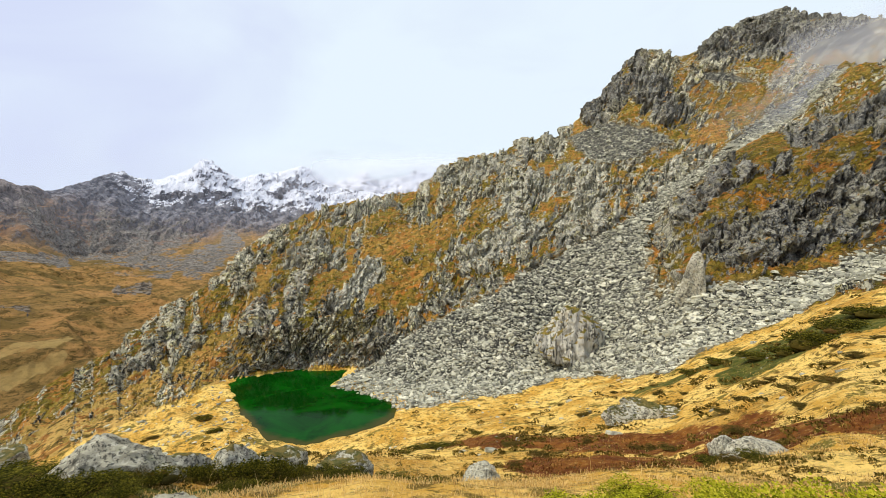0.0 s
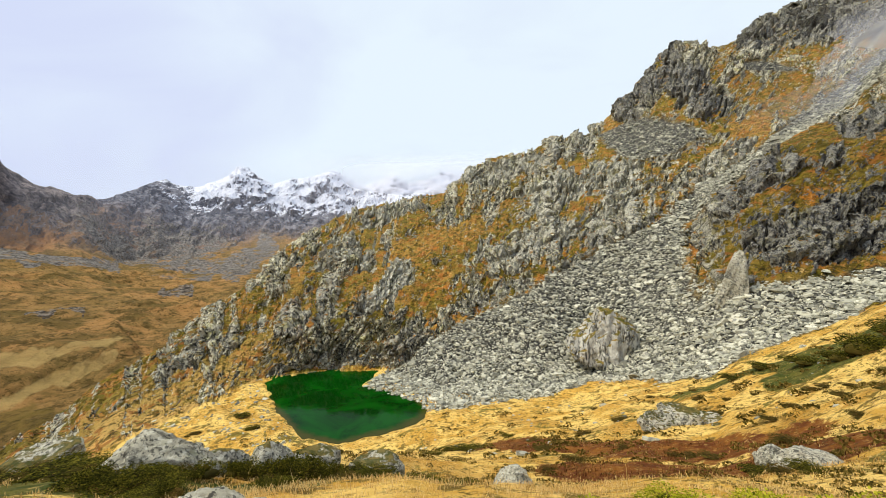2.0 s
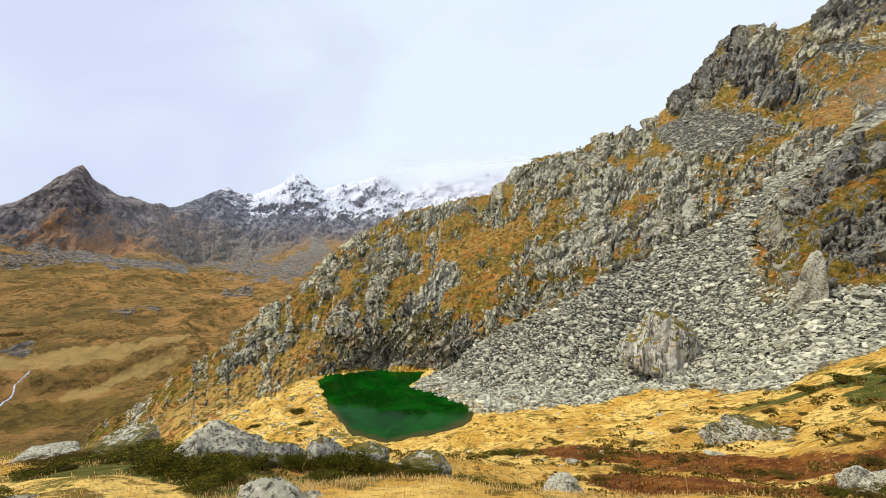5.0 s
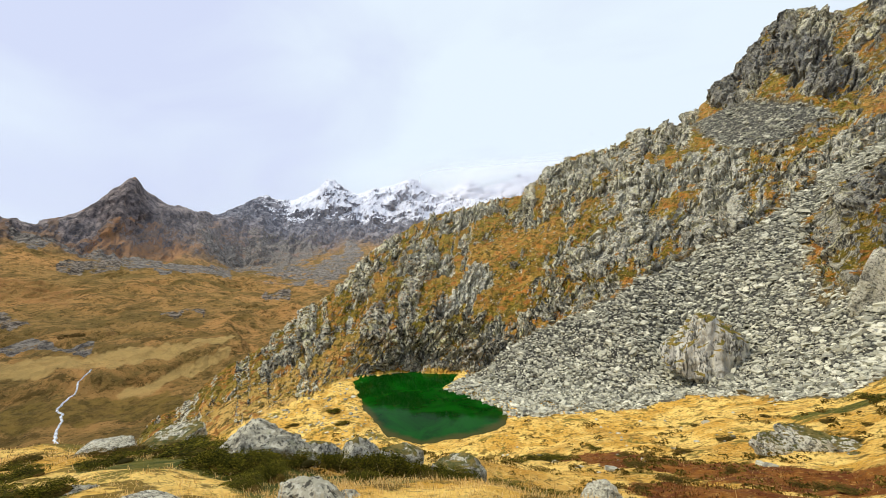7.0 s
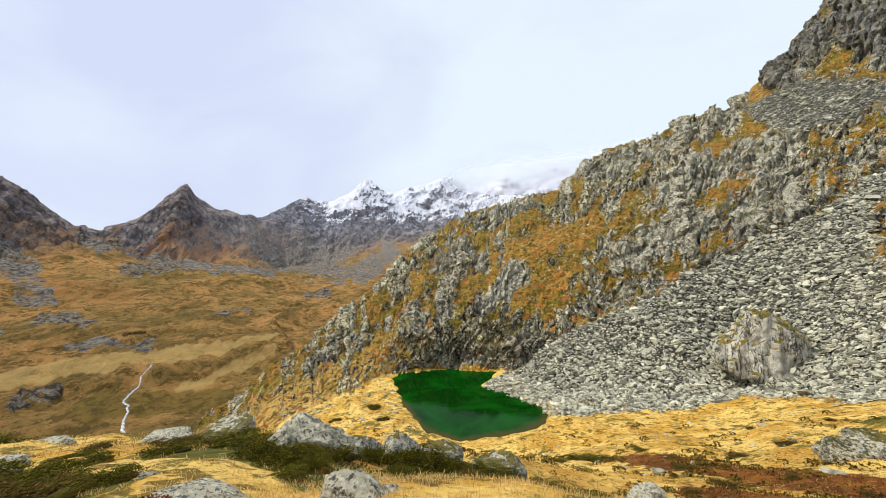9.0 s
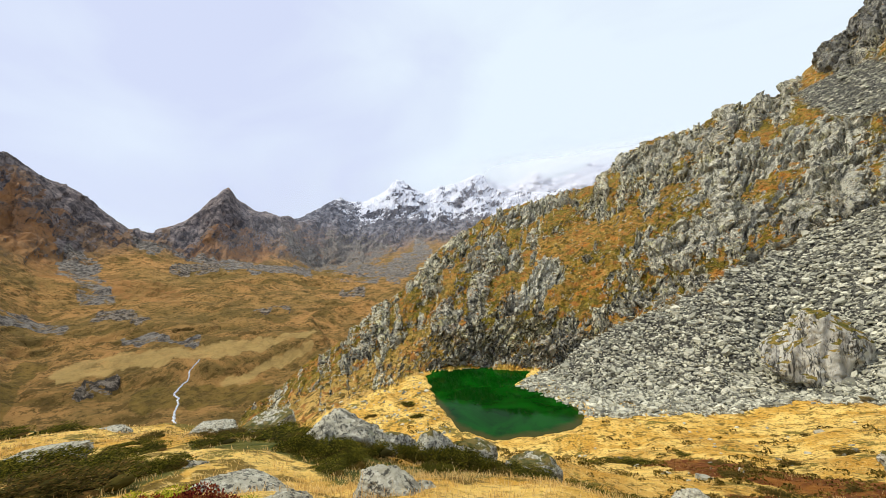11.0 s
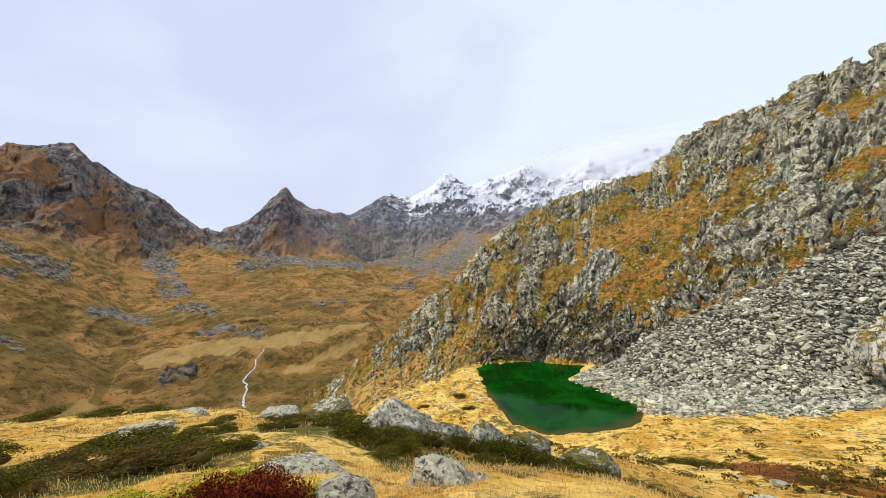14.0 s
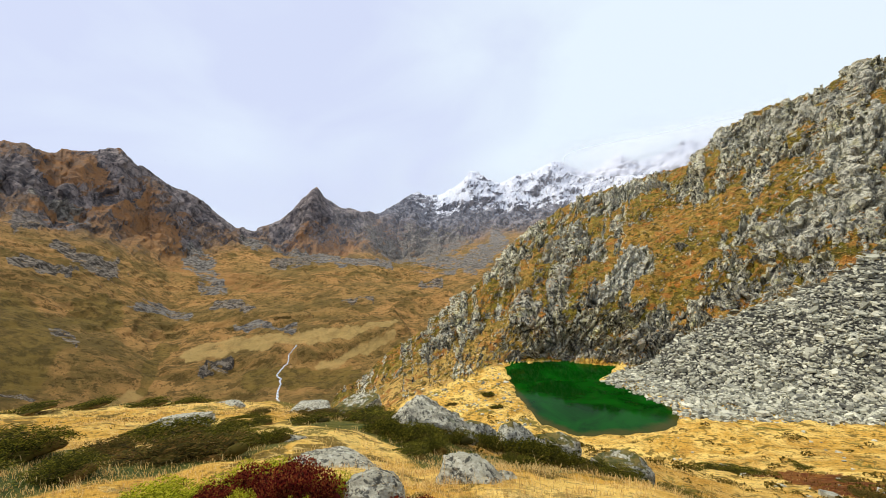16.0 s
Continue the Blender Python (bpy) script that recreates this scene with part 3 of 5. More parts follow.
def crag_masks(az, el):
    """Rock, its darkness and paleness, turf, its rust and green."""
    wa = az + 1.1 * fbm(az, el, 3.2, 3, 301) + 0.25 * fbm(az, el, 0.7, 2, 305)
    we = el + 0.8 * fbm(az, el, 3.2, 3, 311) + 0.2 * fbm(az, el, 0.7, 2, 315)
    rock, dark, pale = np.zeros_like(az), np.zeros_like(az), np.zeros_like(az)
    for points, half, a, b in CRAGS:
        m = strip(wa, we, points, half)
        rock, dark, pale = np.maximum(rock, m), np.maximum(dark, m * a), np.maximum(pale, m * b)
    turf, rust, green = np.zeros_like(az), np.zeros_like(az), np.zeros_like(az)
    for points, half, a, b in TURF:
        m = strip(wa, we, points, half)
        turf, rust, green = np.maximum(turf, m), np.maximum(rust, m * a), np.maximum(green, m * b)
    return rock, dark, pale, turf * (1 - 0.6 * rock), rust, green


def far_mask(az, el, table, on=None):
    if on is not None:
        out = np.zeros_like(az)
        if on.any():
            out[on] = far_mask(az[on], el[on], table)
        return out
    wa, we = az + 0.9 * fbm(az, el, 2.6, 4, 321), el + 0.45 * fbm(az, el, 2.2, 4, 331)
    out = np.zeros_like(az)
    for points, half in table:
        out = np.maximum(out, strip(wa, we, points, half))
    return out


# spurs of the far summits: direction, half width, height, drift towards the valley
SPURS = [(-38.6, 2.4, 30, -1.5), (-35.6, 1.6, 20, 1.5), (-30.5, 3.4, 50, 3.0), (-30.5, 2.4, 40, -2.5), (-25.5, 1.5, 30, 1.5), (-18.9, 3.4, 50, -2.5), (-11.4, 3.0, 50, 2.5), (-3.5, 3.0, 50, -2.0),
         (-47, 2.2, 25, 2.0), (-52.4, 2.0, 25, -2.0), (-50, 1.2, 15, 2.0), (-72, 2.5, 20, 3.0)]


def line(table, column, az):
    t = np.array(table, dtype=float)
    return np.interp(az, t[:, 0], t[:, column])


def knots(az):
    """Distances and heights of the breaks of slope in each direction, nearest first."""
    rr, zz = [], []
    for k, r in enumerate(NEAR_R):
        rr.append(np.full_like(az, r)), zz.append(line(NEAR, k + 1, az))
    for table in (FOOT, BREAK, MIDDLE, UPPER):
        rr.append(line(table, 1, az)), zz.append(line(table, 2, az))
    cr = line(CREST, 1, az)
    cz = 24 + cr * np.tan(np.radians(line(CREST, 2, az)))
    rr.append(cr), zz.append(cz)
    rr.append(cr * 1.2 + 15), zz.append(np.maximum(np.where(az < -52, -45, cz - 0.7 * (cr * 0.2 + 15)), -55))
    for table in (VALLEY, HUMP, BENCH):
        rr.append(line(table, 1, az)), zz.append(line(table, 2, az))
    for table in (BASE, FAR_CREST):
        r = line(table, 1, az)
        rr.append(r), zz.append(24 + r * np.tan(np.radians(line(table, 2, az))))
    rr.append(np.full_like(az, 4700.0)), zz.append(zz[-1] - 500)
    rr, zz = np.array(rr).T, np.array(zz).T
    for k in range(1, rr.shape[1]):
        rr[:, k] = np.maximum(rr[:, k], rr[:, k - 1] + 3)
    return rr, zz


def slopes(rr, zz):
    h, d = np.diff(rr, axis=1), np.diff(zz, axis=1) / np.diff(rr, axis=1)
    m = np.zeros_like(rr)
    w1, w2 = 2 * h[:, 1:] + h[:, :-1], h[:, 1:] + 2 * h[:, :-1]
    same = d[:, 1:] * d[:, :-1] > 0
    with np.errstate(divide="ignore", invalid="ignore"):
        mean = (w1 + w2) / (w1 / d[:, :-1] + w2 / d[:, 1:])
    m[:, 1:-1] = np.where(same, mean, 0)
    m[:, 0], m[:, -1] = d[:, 0], d[:, -1]
    return m


def base_height(az, r):
    """az: one direction a column (n,), r: distances (n, k)."""
    rr, zz = knots(az)
    m = slopes(rr, zz)
    out = np.empty_like(r)
    for i in range(len(az)):
        j = np.clip(np.searchsorted(rr[i], r[i]) - 1, 0, rr.shape[1] - 2)
        h = rr[i, j + 1] - rr[i, j]
        t = np.clip((r[i] - rr[i, j]) / h, 0, 1)
        out[i] = ((1 + 2 * t) * (1 - t) ** 2 * zz[i, j] + t * (1 - t) ** 2 * h * m[i, j]
                  + t * t * (3 - 2 * t) * zz[i, j + 1] + t * t * (t - 1) * h * m[i, j + 1])
    return out


def polygon_distance(x, y, poly):
    """Signed distance to a polygon, negative inside."""
    best, inside = np.full(x.shape, 1e9), np.zeros(x.shape, bool)
    for (ax, ay), (bx, by) in zip(poly, poly[1:] + poly[:1]):
        ex, ey = bx - ax, by - ay
        t = np.clip(((x - ax) * ex + (y - ay) * ey) / (ex * ex + ey * ey), 0, 1)
        best = np.minimum(best, (x - ax - t * ex) ** 2 + (y - ay - t * ey) ** 2)
        cross = (ay > y) != (by > y)
        inside ^= cross & (x < ex * (y - ay) / (ey if abs(ey) > 1e-9 else 1e-9) + ax)
    return np.where(inside, -1, 1) * np.sqrt(best)


# fields of loose slabs: the main fan with its gully, and two patches under the summit
SCREE = [
    [(-18.9, 69.4), (-16.0, 79.3), (-9.6, 81.5), (2.0, 87.3), (15.3, 93.3), (32.1, 105.7), (42.2, 100.0), (65.2, 123.7), (84.5, 134.6), (122.3, 159.4),
     (150.9, 174.2), (192.3, 197.1), (154.4, 151.2), (112.0, 115.0), (92.0, 104.0), (75.0, 100.0), (60.0, 94.0), (53.5, 96.1), (51.5, 100.3), (42.9, 84.6),
     (39.4, 74.7), (38.4, 64.1), (42.0, 59.1), (46.9, 59.0), (54.8, 58.5), (66.0, 59.0), (50.0, 44.5), (45.7, 47.5), (41.1, 47.5), (32.2, 49.2),
     (27.4, 49.2), (24.7, 59.2), (19.4, 68.6), (10.5, 64.3), (-3.6, 58.5), (-5.9, 58.1), (-13.3, 66.2)],
    [(68.0, 223.9), (81.7, 210.7), (90.3, 175.7), (95.9, 164.1), (77.7, 160.0), (65.3, 168.4), (65.5, 198.0)],
    [(134.7, 222.4), (150.5, 211.7), (154.1, 197.2), (137.9, 206.0)],
]


def scree_depth(x, y):
    """1 on the fields of loose slabs, 0 off them, with a ragged edge."""
    d = np.full(x.shape, 1e9)
    for poly in SCREE:
        d = np.minimum(d, polygon_distance(x, y, poly))
    return smooth(1.2, -1.2, d + 1.6 * fbm(x, y, 7.0, 3, 71))


def terrain(az, r):
    """Points and masks of the ground: az (n,), r (n, k)."""
    a = np.radians(az)[:, None]
    x, y = r * np.sin(a), r * np.cos(a)
    z = base_height(az, r)
    full = az[:, None] + 0 * r
    rise = np.degrees(np.arctan2(z - 24, r))
    foot, crest = line(FOOT, 1, az)[:, None], line(CREST, 1, az)[:, None]
    base_r, far_r = line(BASE, 1, az)[:, None], line(FAR_CREST, 1, az)[:, None]
    hill = smooth(foot - 2, foot + 2, r) * smooth(crest * 1.5 + 60, crest * 1.2, r) * smooth(-62, -50, full)
    scree = np.where(hill > 0, scree_depth(x, y), 0)
    hill = hill * (1 - 0.93 * scree)
    near = smooth(crest, foot, r)
    far = smooth(crest * 1.1, crest * 1.3, r)
    peak = smooth(base_r * 0.85, base_r * 1.1, r)
    # tussocks and hollows of the meadow
    z = z + near * (smooth(4, 20, r) * (0.26 + 0.19 * smooth(-40, -25, full)) * fbm(x, y, 9, 2, 3) + smooth(1, 6, r) * 0.16 * fbm(x, y, 2.6, 2, 5) + 0.05 * fbm(x, y, 0.8, 2, 7))
    masks = [np.zeros_like(z) for _ in range(6)]
    if hill.max() > 0 and r.min() < 190:
        # crags: ribs and flutes down the face, leaning with the dip, and ledges that climb to the right
        across = np.radians(full) * 110
        u, v = across - 0.28 * r, r * 0.42
        calm = 1 - 0.5 * smooth(0.8, 1.0, r / crest)
        on = hill > 0
        for whole, some in zip(masks, crag_masks(full[on], rise[on])):
            whole[on] = some
        big = ridged(u, v, 19, 2, 11) * 2.8 * calm
        rough = big + ridged(u, v * 1.15, 7.6, 2, 21) * 1.4 * calm + ridged(u, v * 1.3, 3.2, 2, 31) * 1.05 + ridged(u, v * 1.6, 1.35, 2, 33) * 0.5
        crag = np.clip(0.55 * smooth(-0.3, 0.3, fbm(u, v * 1.5 + 0.6 * across, 30, 3, 41)) + 0.6 * masks[0] - 0.7 * masks[3], 0, 1)
        step_size = 7.5 + 3.0 * perlin(x / 40, y / 40, 43)
        level = (z - 0.42 * across + big + 2.5 * perlin(u / 11, v / 9, 44)) / step_size
        frac = level - np.floor(level)
        ledge = (smooth(0.60, 0.99, frac) - frac) * step_size
        z = z + hill * (rough * (0.16 + 0.6 * crag) + ledge * 0.7 * crag)
        z = z + scree * 0.35 * fbm(x, y, 4.5, 3, 61)
    if far.max() > 0:
        # valley knolls, far faces
        z = z + far * (1 - peak) * (fbm(x, y, 140, 3, 81) * 7 + ridged(x, y, 56, 3, 83) * 8.5 * smooth(-0.3, 0.4, fbm(x, y, 170, 2, 84)) * smooth(280, 420, r) + fbm(x, y, 17, 2, 85) * 1.1)
        # low cliff bands across the valley's grass
        tier = (z + 8 * perlin(x / 70, y / 70, 86) + 2.5 * perlin(x / 18, y / 18, 87)) / 9.5
        part = tier - np.floor(tier)
        z = z + far * (1 - peak) * smooth(300, 420, r) * smooth(-0.2, 0.25, fbm(x, y, 90, 3, 88)) * (smooth(0.66, 0.97, part) - part) * 9.5 * 0.32
        z = z + far * (1 - peak) * 1.3 * far_mask(full, rise, FAR_CLIFFS, (far > 0) & (peak < 1)) * (0.6 + 0.8 * facets(x, y, 16, 89))
        # the long grassy hump above the stream
        z = z + far * (1 - peak) * 4.5 * far_mask(full, rise, [(FAR_STRAW[0][0], 1.7)], (far > 0) & (r < 520))
        steep = smooth(far_r * 1.25, far_r, r)
        # spurs that run down from each far summit
        way = np.clip((r - base_r) / (far_r - base_r), 0, 1)
        for at, half, high, skew in SPURS:
            z = z + peak * high * 4 * way * (1 - way) * np.clip(1 - np.abs(full - at - skew * (1 - way)) / half, 0, 1)
        w = np.radians(full) * 1600
        z = z + peak * steep * ((ridged(w, r * 0.4, 300, 2, 91) * 22 + ridged(w - 0.2 * r, r * 0.5, 110, 2, 93) * 22 + ridged(w - 0.2 * r, r * 0.6, 40, 3, 95) * 9) * (1 - 0.6 * smooth(0.86, 1.0, r / far_r)) - 5 * peak)
    # the pond's basin and its level shore
    d = polygon_distance(x, y, POND) + 0.5 * fbm(x, y, 3.0, 3, 101)
    flat = smooth(4.5, 0.2, d) * smooth(80, 72, y)
    z = np.where(d < 12, np.where(flat > 0, z * (1 - flat) + (0.12 + 0.10 * np.maximum(d, 0)) * flat, z), z)
    z = np.where((d > 0) & (d < 3), np.maximum(z, 0.08 + 0.05 * d), z)
    z = np.where(d < 0, np.minimum(z, np.maximum(-3.0, 0.08 + 0.45 * d)), z)
    return x, y, z, hill, scree, peak, far, masks, rise


def break_faces(az, r, x, y, z, hill, peak, crags):
    """Ribs, clefts and blocks pushed out along the ground's own normal. Returns the points and a mask of bare rock."""
    if hill.max() <= 0.01 and peak.max() <= 0.01:
        return x, y, z, np.zeros_like(z)
    p = np.stack([x, y, z], -1)
    nrm = np.cross(np.gradient(p, axis=1), np.gradient(p, axis=0))
    nrm *= np.sign(nrm[..., 2:])
    nrm /= np.linalg.norm(nrm, axis=-1, keepdims=True) + 1e-9
    full = az[:, None] + 0 * r
    push, bare = np.zeros_like(z), np.zeros_like(z)
    if hill.max() > 0.01 and r.min() < 190:
        scale = np.clip(r / 110, 0.6, 2.6)
        across = np.radians(full) * 110
        h = (z - 0.1 * r) / scale
        u, v = 1.25 * (across - 0.5 * h), 1.25 * (h * 1.0 + r / scale * 0.2)
        scale = scale / 1.2
        wu, wv = u + 0.8 * perlin(u / 3, v / 3, 131), v + 0.8 * perlin(u / 3, v / 3, 132)
        rock, dark, pale, turf, rust, green = crags
        ribs = ridged(u, v, 12, 2, 121) * 1.0 + ridged(u, v * 1.2, 5, 2, 123) * 0.7
        blocks = facets(wu, wv * 0.7, 6.5, 141) * 0.9 + facets(wu * 1.1, wv * 0.85, 2.8, 151) * 0.75
        chips = facets(wu * 1.3, wv * 0.9, 1.25, 161) * 0.42 + ridged(u, v * 1.5, 1.3, 2, 125) * 0.2
        band = h * 0.9 - 0.55 * across
        patchy = fbm(across * 0.7, band, 6, 4, 129, 0.7) * 0.75 + fbm(u, v * 1.3, 26, 2, 133) * 0.25 + 0.4 * facets(wu, wv * 0.7, 2.8, 151) + 0.15 * blocks + 0.9 * (0.76 - nrm[..., 2])
        patchy = patchy - 0.15 * smooth(-24, -32, full) + 0.12 * smooth(0.80, 0.98, r / line(CREST, 1, az)[:, None])
        bare = smooth(-0.3, 0.3, patchy - 0.15 + 0.6 * rock - 0.6 * turf)
        tussocks = fbm(u, v, 2.2, 3, 137) * 0.30
        cleft = smooth(0.10, 0.0, np.abs(perlin(wu / 4.2, wv / 9.0, 171))) * 1.5 + smooth(0.09, 0.0, np.abs(perlin((wu + 0.8 * wv) / 7.0, (wv - 0.5 * wu) / 5.0, 173))) * 1.2 + smooth(0.12, 0.0, np.abs(perlin(wu / 1.9, wv / 4.5, 175))) * 0.7
        push = hill * scale * (ribs * 0.35 + bare * (0.45 + 0.95 * blocks + 1.15 * chips - 1.4 * cleft) + (1 - bare) * (tussocks + 0.35 * chips) + 0.25 * rock)
        push = push + hill * 2.2 * smooth(0.94, 0.99, r / line(CREST, 1, az)[:, None]) * smooth(1.1, 1.0, r / line(CREST, 1, az)[:, None]) * ridged(across, v * 0.3, 2.4, 2, 135) * smooth(12, 22, full)
        push = push * (1 - 0.6 * smooth(-40, -45, full))
        push = push * (1 - 0.25 * smooth(0.85, 1.0, r / line(CREST, 1, az)[:, None]))
    if peak.max() > 0.01:
        # far peaks: buttresses and gullies
        u2, v2 = np.radians(full) * 1600 - 0.25 * z, z * 0.7 + r * 0.25
        wu2 = u2 + 14 * perlin(u2 / 60, v2 / 60, 181)
        wv2 = v2 + 14 * perlin(u2 / 60, v2 / 60, 182)
        big_faces = facets(wu2, wv2 * 0.8, 80, 183) * 7 + facets(wu2 - 0.5 * wv2, wv2, 34, 187) * 6 + ridged(u2 + 0.5 * v2, v2 * 0.6, 70, 3, 189) * 7 + facets(wu2, wv2, 15, 191) * 2.6
        rim = line(FAR_CREST, 1, az)[:, None]
        push = push + peak * smooth(rim * 1.3, rim * 1.05, r) * (1 - 0.72 * smooth(0.86, 1.0, r / rim)) * big_faces * np.clip(r / 1500, 0.7, 1.5)
    q = p + nrm * push[..., None]
    return q[..., 0], q[..., 1], q[..., 2], (0.5 + 0.6 * (bare - 0.5)) * hill


def grid_mesh(name, az, r, mat, masks, rounded=True):
    """A sheet over directions az and distances r (n, k), with its masks as point attributes."""
    x, y, z, hill, scree, peak, far, crags, rise = terrain(az, r)
    n, k = r.shape
    x, y, z, rock = break_faces(az, r, x, y, z, hill, peak, crags)
    me = bpy.data.meshes.new(name)
    i, j = np.meshgrid(np.arange(n - 1), np.arange(k - 1), indexing="ij")
    a = i * k + j
    quads = np.stack([a, a + k, a + k + 1, a + 1], -1).reshape(-1, 4)
    me.vertices.add(n * k)
    me.vertices.foreach_set("co", np.stack([x, y, z], -1).astype(np.float32).ravel())
    me.loops.add(quads.size)
    me.loops.foreach_set("vertex_index", quads.ravel().astype(np.int32))
    me.polygons.add(len(quads))
    me.polygons.foreach_set("loop_start", np.arange(0, quads.size, 4, dtype=np.int32))
    me.polygons.foreach_set("use_smooth", np.full(len(quads), rounded))
    me.update(calc_edges=True)
    for key, values in masks(x, y, z, r, az[:, None] + 0 * r, hill, scree, peak, rise, rock, crags).items():
        me.attributes.new(key, "FLOAT", "POINT").data.foreach_set("value", values.astype(np.float32).ravel())
    me.materials.append(mat)
    return new(name, me)


def even_rows(az, lo, hi, count, cap=9.0):
    """Distances from lo to hi, closer together where the ground is steep."""
    u = np.linspace(0, 1, 900)[None, :]
    r = np.exp(np.log(lo)[:, None] * (1 - u) + np.log(hi)[:, None] * u)
    z = base_height(az, r)
    dr, dz = np.diff(r, axis=1), np.diff(z, axis=1)
    w = np.minimum(np.sqrt(dr * dr + 1.6 * dz * dz), cap * dr) / r[:, 1:]
    kernel = np.ones(25) / 25
    w = np.apply_along_axis(lambda c: np.convolve(np.pad(c, 12, mode="edge"), kernel, "valid"), 0, w)
    s = np.concatenate([np.zeros((len(az), 1)), np.cumsum(w, axis=1)], axis=1)
    s /= s[:, -1:]
    q = np.linspace(0, 1, count)
    return np.array([np.interp(q, s[i], r[i]) for i in range(len(az))])


def spread(r0, r1, count):
    return np.exp(np.linspace(np.log(r0), np.log(r1), count))
# ---------------------------------------------------------------- the ground
def chain(x, y, points, width):
    """1 along a chain of (direction, distance) points, 0 past its width."""
    best = np.full(x.shape, 1e9)
    spots = [(r * math.sin(radians(a)), r * math.cos(radians(a))) for a, r in points]
    for (ax, ay), (bx, by) in zip(spots, spots[1:]):
        ex, ey = bx - ax, by - ay
        t = np.clip(((x - ax) * ex + (y - ay) * ey) / (ex * ex + ey * ey), 0, 1)
        best = np.minimum(best, np.hypot(x - ax - t * ex, y - ay - t * ey))
    return smooth(width, width * 0.3, best)


def rust_patches(x, y):
    """Where the meadow is covered with low red-brown heath."""
    return np.maximum.reduce([chain(x, y, [(4, 36), (14, 30), (24, 26), (33, 24)], 4.6), chain(x, y, [(17, 18), (26, 16), (33, 17)], 4.0), chain(x, y, [(36, 20), (49, 17)], 1.6)])


def moss_patches(x, y):
    """Where sedge and moss keep the meadow green."""
    return np.maximum.reduce([chain(x, y, [(39, 42), (44, 45), (52, 46)], 5.5), chain(x, y, [(27, 50), (34, 50), (39, 46)], 3.0), chain(x, y, [(-58, 20), (-66, 21), (-80, 22)], 1.6),
                              chain(x, y, [(-44, 10.5), (-30, 11), (-14, 15)], 2.4), chain(x, y, [(-52, 10), (-40, 8)], 1.6), 0.8 * chain(x, y, [(-30, 6.5), (-5, 9), (5, 14)], 2.4), 0.8 * chain(x, y, [(-86, 6), (-66, 7)], 1.8)])


def ground_masks(x, y, z, r, az, hill, scree, peak, rise, rock, crags):
    _, dark, pale, _, red, green = crags
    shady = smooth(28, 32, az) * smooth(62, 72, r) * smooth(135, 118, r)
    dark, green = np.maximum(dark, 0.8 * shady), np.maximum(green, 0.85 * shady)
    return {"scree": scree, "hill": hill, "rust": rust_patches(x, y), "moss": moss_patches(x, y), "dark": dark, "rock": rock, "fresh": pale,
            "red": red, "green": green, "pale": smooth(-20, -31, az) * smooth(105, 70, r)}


def far_masks(x, y, z, r, az, hill, scree, peak, rise, rock, crags):
    snow = smooth(1950, 2150, r) * smooth(60, 290, z + 80 * fbm(x, y, 240, 3, 111)) * smooth(-40, -35, az + 2 * fbm(x, y, 120, 2, 113))
    gravel = np.maximum.reduce([far_mask(az, rise, FAR_TALUS), chain(x, y, [(-41, 1450), (-36, 1750)], 260.0), 0.8 * chain(x, y, [(-34, 900), (-36, 1300)], 150.0)])
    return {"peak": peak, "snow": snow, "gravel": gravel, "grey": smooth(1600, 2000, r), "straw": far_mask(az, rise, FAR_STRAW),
            "olive": far_mask(az, rise, FAR_OLIVE), "cliff": far_mask(az, rise, FAR_CLIFFS), "rusty": far_mask(az, rise, FAR_RUST)}


meadow_az = np.concatenate([np.arange(-95, 62, 0.25), np.arange(62, 264.9, 2.0), [265.0]])
wrap = np.where(meadow_az > 180, meadow_az - 360, meadow_az)
meadow_r = np.concatenate([[0.01, 0.12], spread(0.3, 62, 230)])
ground = tagged(grid_mesh("ground", wrap, np.tile(meadow_r, (len(wrap), 1)), MAT_GROUND, ground_masks), "", "", "", "structure")
hill_az = np.arange(-62, 54, 0.125)
hill_crest = line(CREST, 1, hill_az)
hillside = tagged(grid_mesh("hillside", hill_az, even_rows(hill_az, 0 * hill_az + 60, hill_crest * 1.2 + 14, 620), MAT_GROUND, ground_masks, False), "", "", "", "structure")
far_az = np.arange(-98, 6, 0.14)
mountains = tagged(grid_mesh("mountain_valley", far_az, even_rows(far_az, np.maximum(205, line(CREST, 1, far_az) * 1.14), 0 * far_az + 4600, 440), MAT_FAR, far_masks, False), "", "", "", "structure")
low_az = np.arange(-98, -59, 1.0)
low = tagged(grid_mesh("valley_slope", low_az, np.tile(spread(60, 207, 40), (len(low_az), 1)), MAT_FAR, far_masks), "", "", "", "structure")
rest_az = np.concatenate([np.arange(6, 262, 3.0), [262.0]])
rest_wrap = np.where(rest_az > 180, rest_az - 360, rest_az)
rest_start = np.where(rest_wrap > 0, np.where(rest_wrap < 54, line(CREST, 1, rest_wrap) * 1.15, 60.0), 60.0)
rest_r = np.exp(np.log(rest_start)[:, None] + (np.log(4600) - np.log(rest_start))[:, None] * np.linspace(0, 1, 60)[None, :])
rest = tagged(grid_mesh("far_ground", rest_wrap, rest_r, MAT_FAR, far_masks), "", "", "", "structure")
for ob in (mountains, rest, low):
    ob.location.z = -0.6

